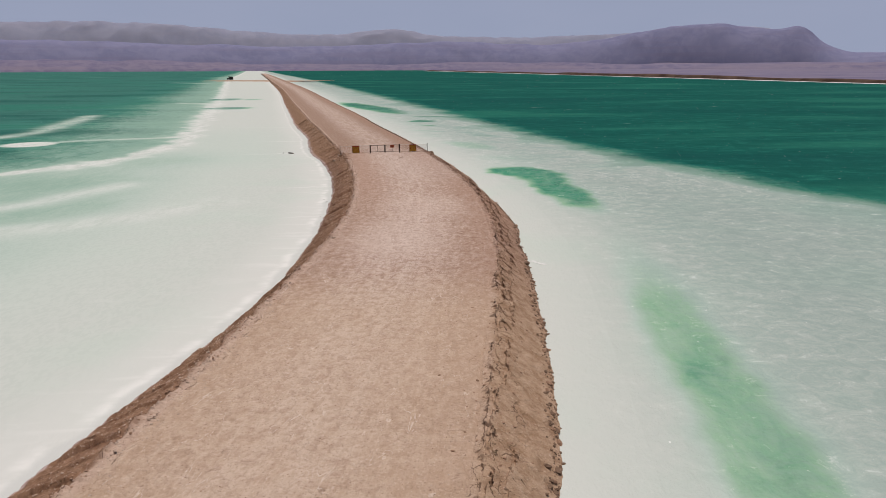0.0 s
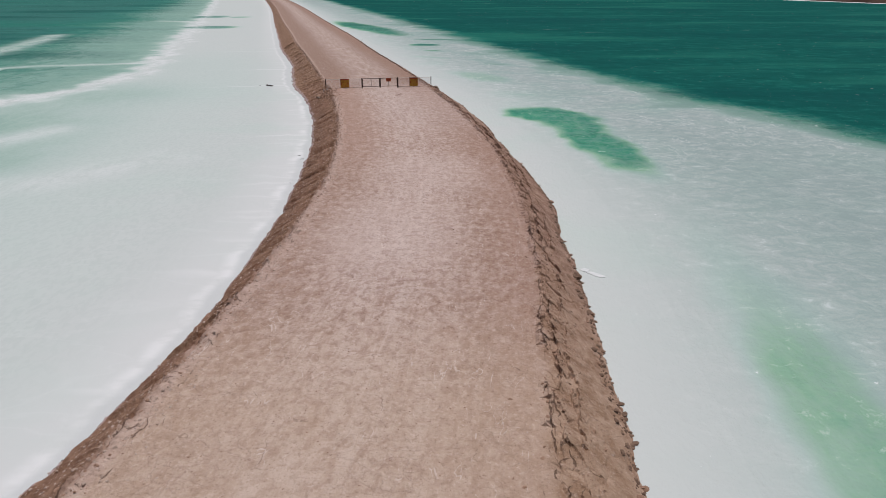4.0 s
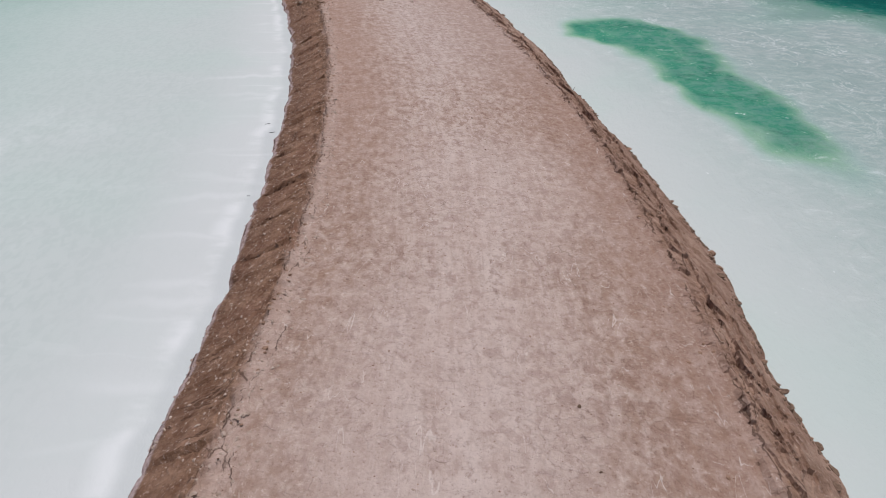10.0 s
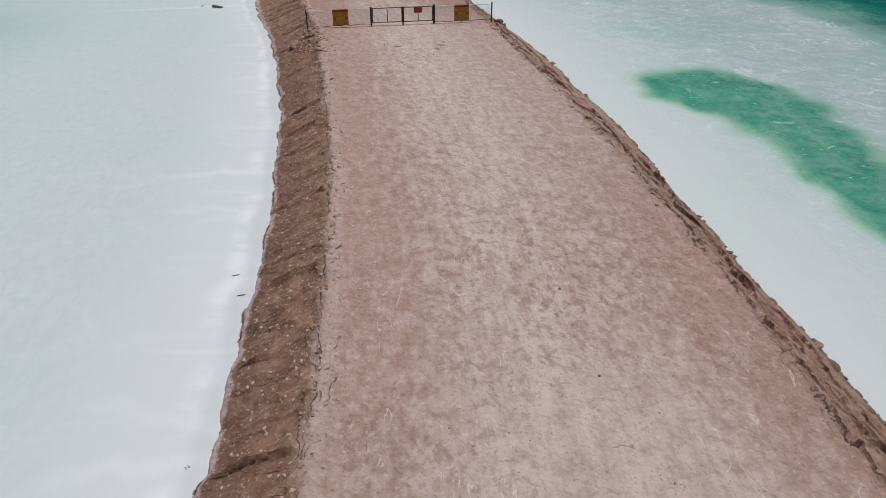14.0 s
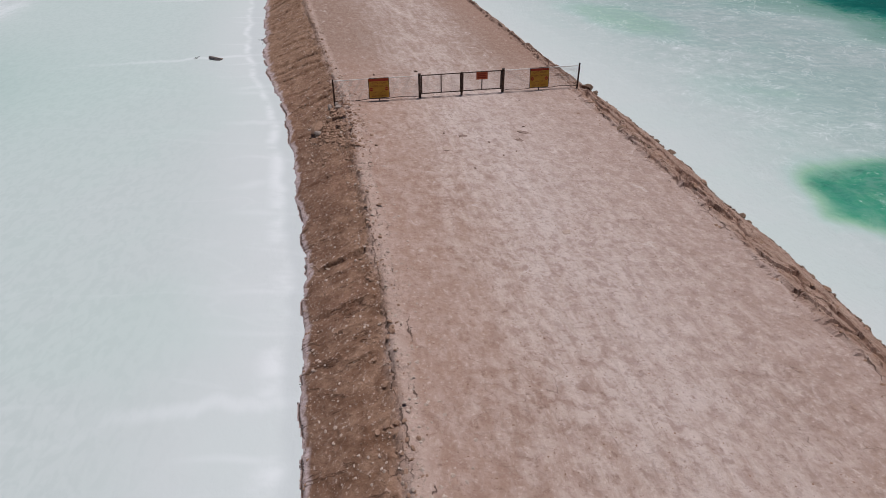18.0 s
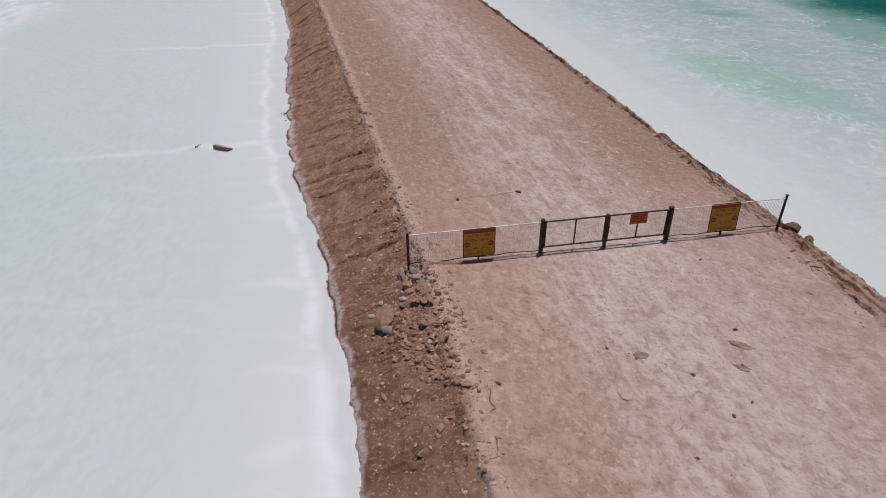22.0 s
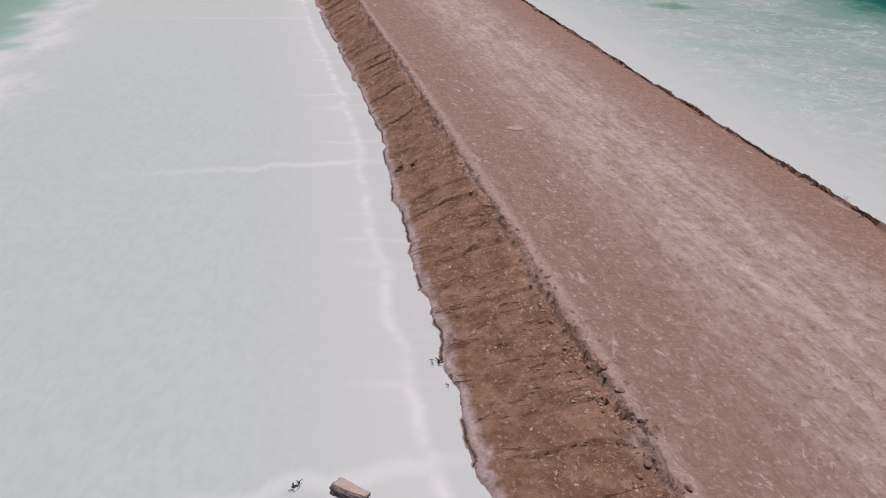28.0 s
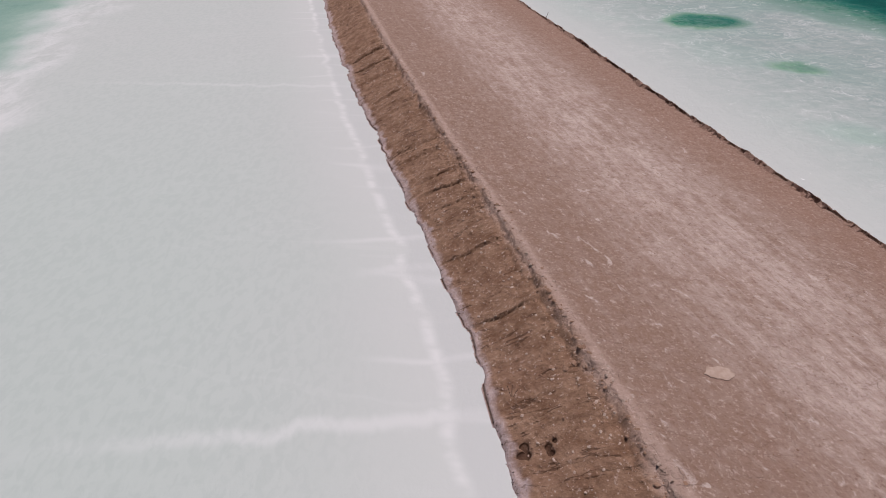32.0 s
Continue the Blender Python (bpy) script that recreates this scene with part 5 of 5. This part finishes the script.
# rubble heap round the left end post: the big ones are things
for x, y, s in ((-13.78, 87.92, 0.34), (-14.13, 88.0, 0.44), (-13.67, 87.59, 0.32), (-14.39, 85.97, 0.44), (-13.85, 88.2, 0.2)):
    tagged(lay("grey_rock", x, y, s, 0.2), "grey angular rock in the rubble by the fence post", "rock", "rubble rocks")
for x, y, s in ((-14.5, 86.4, 0.85), (-13.9, 87.4, 0.56), (-13.37, 86.83, 0.5), (-13.79, 87.17, 0.36), (-13.02, 86.68, 0.28), (-13.62, 85.98, 0.26), (-13.35, 85.59, 0.36), (-12.79, 84.92, 0.3), (-13.44, 84.49, 0.3),
                (-12.98, 84.36, 0.3), (-13.12, 84.14, 0.25), (-12.67, 84.04, 0.25), (-14.27, 83.75, 0.22), (-13.74, 83.43, 0.23), (-13.52, 87.13, 0.34), (-13.2, 86.3, 0.24), (-13.0, 85.7, 0.22)):
    tagged(lay("clod", x, y, s, 0.3, tall=0.8), "broken brown clod of earth in the rubble heap", "clod", "rubble clods")
for x, y, s in ((-14.89, 86.73, 0.24), (-14.69, 87.18, 0.2), (-14.51, 86.96, 0.2), (-13.15, 84.96, 0.22), (-14.46, 83.7, 0.17), (-13.99, 86.82, 0.3), (-14.9, 85.5, 0.16)):
    tagged(lay("pale_stone", x, y, s, 0.25), "pale dusty stone lying on the brown bank", "stone", "pale stones on the bank")
for x, y, s in ((5.95, 42.3, 0.5), (6.35, 43.1, 0.55), (6.1, 41.2, 0.4), (5.4, 40.3, 0.5), (6.2, 48.6, 0.6), (5.05, 23.9, 0.6), (1.45, 85.6, 0.6), (-1.6, 90.7, 0.75), (-1.35, 90.0, 0.5)):
    tagged(lay("shore_rock", x, y, s, 0.25, tall=0.8), "dark wet rock half sunk in brine by the bank", "rock", "shore rocks")
# rocks of the right foot and stones of the crest are pieces of the causeway
ys = np.arange(15.5, 92, 0.42)
for y in ys:
    y = float(y + rng.uniform(-0.3, 0.3))
    if y > 45 and rng.random() < 0.68:
        continue
    d = float(bank_right(np.array([y]))[0]) + rng.uniform(-0.5, 0.12)
    lay(rng.choice(("shore_rock", "clod")), float(centre(y)) + float(half(y)) + d, y, rng.uniform(0.12, 0.45) * rng.uniform(0.6, 1.1), 0.5, parent=road, tall=0.8)
for i in range(150):
    y = rng.uniform(60, 130)
    s = rng.choice((-1, -1, -1, 1))
    off = (float(half(y)) + rng.gauss(0.1, 0.25)) * s
    lay("clod", float(centre(y)) + off, y, rng.uniform(0.09, 0.26), 0.35, parent=road, tall=0.7)


def scatter(name, label, material, xs, ys, sizes, seed, sink=0.35):
    """Many small stones in one mesh."""
    r = np.random.default_rng(seed)
    shapes = []
    for i in range(6):
        bm = rock_bm(900 + i + seed, 0.6, 9)
        bmesh.ops.triangulate(bm, faces=bm.faces)
        bm.verts.index_update()
        shapes.append((np.array([v.co for v in bm.verts]), np.array([[v.index for v in f.verts] for f in bm.faces])))
        bm.free()
    zs = ground_z(xs, ys)
    cos, tris, base = [], [], 0
    for x, y, z, s in zip(xs, ys, zs, sizes):
        v, f = shapes[r.integers(6)]
        a = r.uniform(0, 6.28)
        ca, sa = math.cos(a), math.sin(a)
        k = r.uniform(0.65, 1.3)
        p = np.stack([(v[:, 0] * k * ca - v[:, 1] * sa) * s + x, (v[:, 0] * k * sa + v[:, 1] * ca) * s + y, v[:, 2] * s + z + s * (0.3 - sink)], -1)
        cos.append(p)
        tris.append(f + base)
        base += len(v)
    me = bpy.data.meshes.new(name)
    me.from_pydata(np.concatenate(cos).tolist(), [], np.concatenate(tris).tolist())
    me.materials.append(material)
    return tagged(new(name, me), label, "gravel", kind="stuff")


g = np.random.default_rng(8)
n = 6500
y = g.uniform(14, 150, n)
scatter("bank_gravel", "pale pebbles strewn over the brown bank", PEBBLE, centre(y) - half(y) - g.uniform(-0.4, 2.3, n), y, 0.03 + 0.12 * g.random(n) ** 3, 1)
n = 4200
y = g.uniform(14, 150, n)
scatter("road_gravel", "small pale stones lying loose on the roadway", PEBBLE, centre(y) + half(y) * g.uniform(-1, 1, n), y, 0.022 + 0.065 * g.random(n) ** 3, 2)
n = 3200
y = g.uniform(14, 150, n)
scatter("edge_clods", "crumbled brown clods along the causeway's edges", CLOD, centre(y) + np.where(g.random(n) < 0.55, -half(y) - g.normal(0.1, 0.22, n), half(y) + g.normal(0.3, 0.5, n)), y, 0.045 + 0.15 * g.random(n) ** 2.5, 3)
n = 1400
y = 85.7 + g.normal(0, 1.6, n)
scatter("rubble", "broken rubble heaped by the fence's end post", CLOD, centre(y) - half(y) - 0.5 + g.normal(0.0, 0.5, n), y, 0.035 + 0.24 * g.random(n) ** 3.6, 4)
n = 700
y = g.uniform(87.5, 104, n)
scatter("crest_rubble", "broken brown clods strewn along the bank's crest", CLOD, centre(y) - half(y) - 0.35 + g.normal(0.0, 0.32, n), y, 0.035 + 0.17 * g.random(n) ** 3.5, 14)
n = 2800
y = g.uniform(14, 95, n)
scatter("shoulder_crumbs", "crumbled pale clods on the road's broken shoulder", PEBBLE, centre(y) - half(y) + g.normal(0.3, 0.4, n), y, 0.03 + 0.13 * g.random(n) ** 3, 10)
n = 5200
y = 14 + 130 * g.random(n) ** 1.2
scatter("road_crumbs", "small brown crumbs of earth on the roadway", CLOD, centre(y) + half(y) * g.uniform(-0.98, 0.98, n), y, 0.016 + 0.055 * g.random(n) ** 2.5, 12)
n = 6500
y = g.uniform(45, 140, n)
scatter("bank_crumbs", "crumbs of brown earth strewn over the bank", CLOD, centre(y) - half(y) - g.uniform(0.0, 2.4, n), y, 0.025 + 0.09 * g.random(n) ** 2.5, 9)
n = 1600
y = g.uniform(14, 95, n)
scatter("shore_rubble", "dark broken stones along the foot of the bank", WETROCK, centre(y) + half(y) + bank_right(y) + g.normal(-0.15, 0.14, n), y, 0.05 + 0.17 * g.random(n) ** 2.2, 5)

n = 2200
y = g.uniform(22, 150, n)
scatter("shore_lumps", "dark wet lumps along the salty waterline", MUDROCK, centre(y) - half(y) - bank_left(y) * (1.012 + scallop(y)) - g.normal(0.0, 0.03, n), y, 0.025 + 0.06 * g.random(n) ** 2, 6, 0.45)
# broken slabs at the edge beside the fence's far end
for i in range(22):
    y = rng.uniform(80.5, 91.5)
    lay(rng.choice(("clod", "shore_rock", "clod")), float(centre(y)) + float(half(y)) + rng.uniform(-0.1, 1.6), y, rng.uniform(0.14, 0.4), 0.4, parent=road, tall=0.4)
# flat broken slabs that jut out of the foot of the bank
for i in range(48):
    y = 15.5 + 50 * (i + rng.random()) / 48
    d = float(bank_right(np.array([y]))[0]) - rng.uniform(0.0, 0.45)
    lay("shore_rock", float(centre(y)) + float(half(y)) + d, y, rng.uniform(0.18, 0.48), 0.35, parent=road, tall=0.4)

# ---- small things ----
def flat_patch(name, label, category, x, y, z, rx, ry, material, seed, thick=0.012, turn=0):
    """A thin crust with a ragged outline."""
    r2 = random.Random(seed)
    bm = bmesh.new()
    ring = [1 + 0.16 * math.sin(k * 0.6 + seed) + r2.uniform(-0.16, 0.16) for k in range(22)]
    top = [bm.verts.new((math.cos(k * math.tau / 22) * rx * ring[k], math.sin(k * math.tau / 22) * ry * ring[k], thick * r2.uniform(0.7, 1.2))) for k in range(22)]
    low = [bm.verts.new((v.co.x * 1.03, v.co.y * 1.03, -0.03)) for v in top]
    mid_ = bm.verts.new((0, 0, thick * 1.4))
    for k in range(22):
        bm.faces.new((top[k], top[(k + 1) % 22], mid_))
        bm.faces.new((low[k], low[(k + 1) % 22], top[(k + 1) % 22], top[k]))
    ob = part(name, bm, material)
    ob.matrix_world = pose(x, y, z, 0, 0, turn)
    return tagged(ob, label, category)


def on_road(x, y):
    return float(ground_z(x, y)[0])


CRUST = plain("thin_salt_skin", (0.62, 0.63, 0.625), (0.7, 0.705, 0.7), 5, 0.7, 0.4, 0.01)
PALE = plain("pale_dried_mud", (0.42, 0.30, 0.24), (0.50, 0.375, 0.31), 6, 0.9, 0.3, 0.01)
flat_patch("dried_mud_patch", "pale cracked patch of dried mud on the roadway", "mud patch", -18.45, 117.35, on_road(-18.45, 117.35) + 0.004, 0.34, 0.26, PALE, 3, 0.02, 20)
flat_patch("dried_mud_patch", "small pale patch of dried mud on the roadway", "mud patch", -8.62, 83.1, on_road(-8.62, 83.1) + 0.004, 0.2, 0.16, PALE, 4, 0.02)
flat_patch("dried_mud_patch", "small pale patch of dried mud on the roadway", "mud patch", -4.76, 76.67, on_road(-4.76, 76.67) + 0.004, 0.14, 0.12, PALE, 5, 0.02)
for x, y, rx, ry, tn in ((6.5, 41.2, 0.55, 0.22, -35), (6.1, 41.7, 0.3, 0.2, 0)):
    flat_patch("salt_crust_sheet", "thin white sheet of salt crust by the shore", "salt crust", x, y, WATER + 0.006, rx * 0.8, ry * 0.8, CRUST, int(x * 10), 0.015, tn)
for x, y, s in ((-12.5, 92.34, 0.2), (-10.33, 92.91, 0.22), (-0.06, 43.48, 0.12), (0.07, 41.7, 0.09), (-1.9, 60.8, 0.11), (-1.46, 57.4, 0.1), (-6.38, 82.47, 0.13), (-5.83, 82.89, 0.1), (-5.31, 85.42, 0.12), (-7.53, 81.3, 0.09), (-11.51, 83.39, 0.15), (-8.75, 84.65, 0.12), (-8.1, 84.3, 0.12), (-6.88, 83.75, 0.14), (-5.21, 88.64, 0.1), (-5.6, 84.1, 0.1)):
    tagged(lay("shore_rock", x, y, s, 0.3), "small dark stone lying loose on the roadway", "stone", "stones on the road")
for a, b in (((-12.35, 92.4), (-10.5, 92.86)),):
    bm = bmesh.new()
    k = 8
    pts = [(a[0] + (b[0] - a[0]) * i / k, a[1] + (b[1] - a[1]) * i / k + 0.02 * math.sin(i), on_road(a[0] + (b[0] - a[0]) * i / k, a[1] + (b[1] - a[1]) * i / k) + 0.012) for i in range(k + 1)]
    for p, q in zip(pts, pts[1:]):
        tube(bm, p, q, 0.006, 5)
    ob = part("loose_wire", bm, PALE)
    tagged(ob, "thin dusty wire lying across the roadway", "wire")


def twig(name, label, x, y, z, size, seed, material, count=6, rise=1.0):
    r2 = random.Random(seed)
    ob = tagged(new(name), label, "twig")
    ob.matrix_world = pose(x, y, z, 0, 0, r2.uniform(0, 360))
    for i in range(count):
        bm = bmesh.new()
        a = Vector((0, 0, -0.03))
        way = Vector((r2.uniform(-1, 1), r2.uniform(-1, 1), rise * r2.uniform(0.3, 1))).normalized()
        for k in range(3):
            b = a + (way + Vector((r2.uniform(-0.3, 0.3), r2.uniform(-0.3, 0.3), 0))) * size / 3
            tube(bm, a, b, size * 0.02, 5)
            a = b
        part("stem", bm, material, ob)
    return ob


DAMP = plain("damp_dark_mud", (0.20, 0.125, 0.10), (0.36, 0.25, 0.205), 7, 0.85, 0.4, 0.01)
for x, y, rx, ry in ((-5.35, 84.8, 0.26, 0.12), (-5.62, 84.02, 0.2, 0.1), (-7.95, 84.42, 0.2, 0.13)):
    flat_patch("damp_mud_patch", "dark damp patch of mud on the roadway", "mud patch", x, y, on_road(x, y) + 0.002, rx, ry, DAMP, int(y * 7), 0.012, -25)
twig("dry_bush", "small dry bush rooted on the causeway's edge", -7.3, 110.9, on_road(-7.3, 110.9), 0.3, 2, PALE, 14)
twig("dry_twig", "forked dark dry twig stuck in the bank", -23.7, 117.5, on_road(-23.7, 117.5), 0.35, 3, STEEL, 3)
twig("dry_twig", "bent dark wire sticking out at the bank's edge", 3.3, 65.0, on_road(3.3, 65.0), 0.45, 5, STEEL, 2)
twig("wire_stake", "thin dark wire stake leaning at the causeway's edge", -18.9, 159.0, on_road(-18.9, 159.0), 1.1, 8, STEEL, 1, 3.0)
for x, y in ((-11.8, 63.1), (-11.35, 62.05)):
    bm = bmesh.new()
    tube(bm, (-0.12, 0, 0.01), (0.12, 0.03, 0.02), 0.012, 6)
    ob = part("dark_stick", bm, BLACK)
    ob.matrix_world = pose(x, y, WATER + 0.005, 0, 0, 10)
    tagged(ob, "short dark stick lying on the salt", "stick")
bm = bmesh.new()
box(bm, 0.09, 0.55, 0.04, Matrix(), 0.008)
ob = part("weathered_plank", bm, WOOD)
ob.matrix_world = pose(-18.15, 93.95, on_road(-18.15, 93.95) + 0.03, 6, -8, 20)
tagged(ob, "short weathered plank at the foot of the bank", "plank")
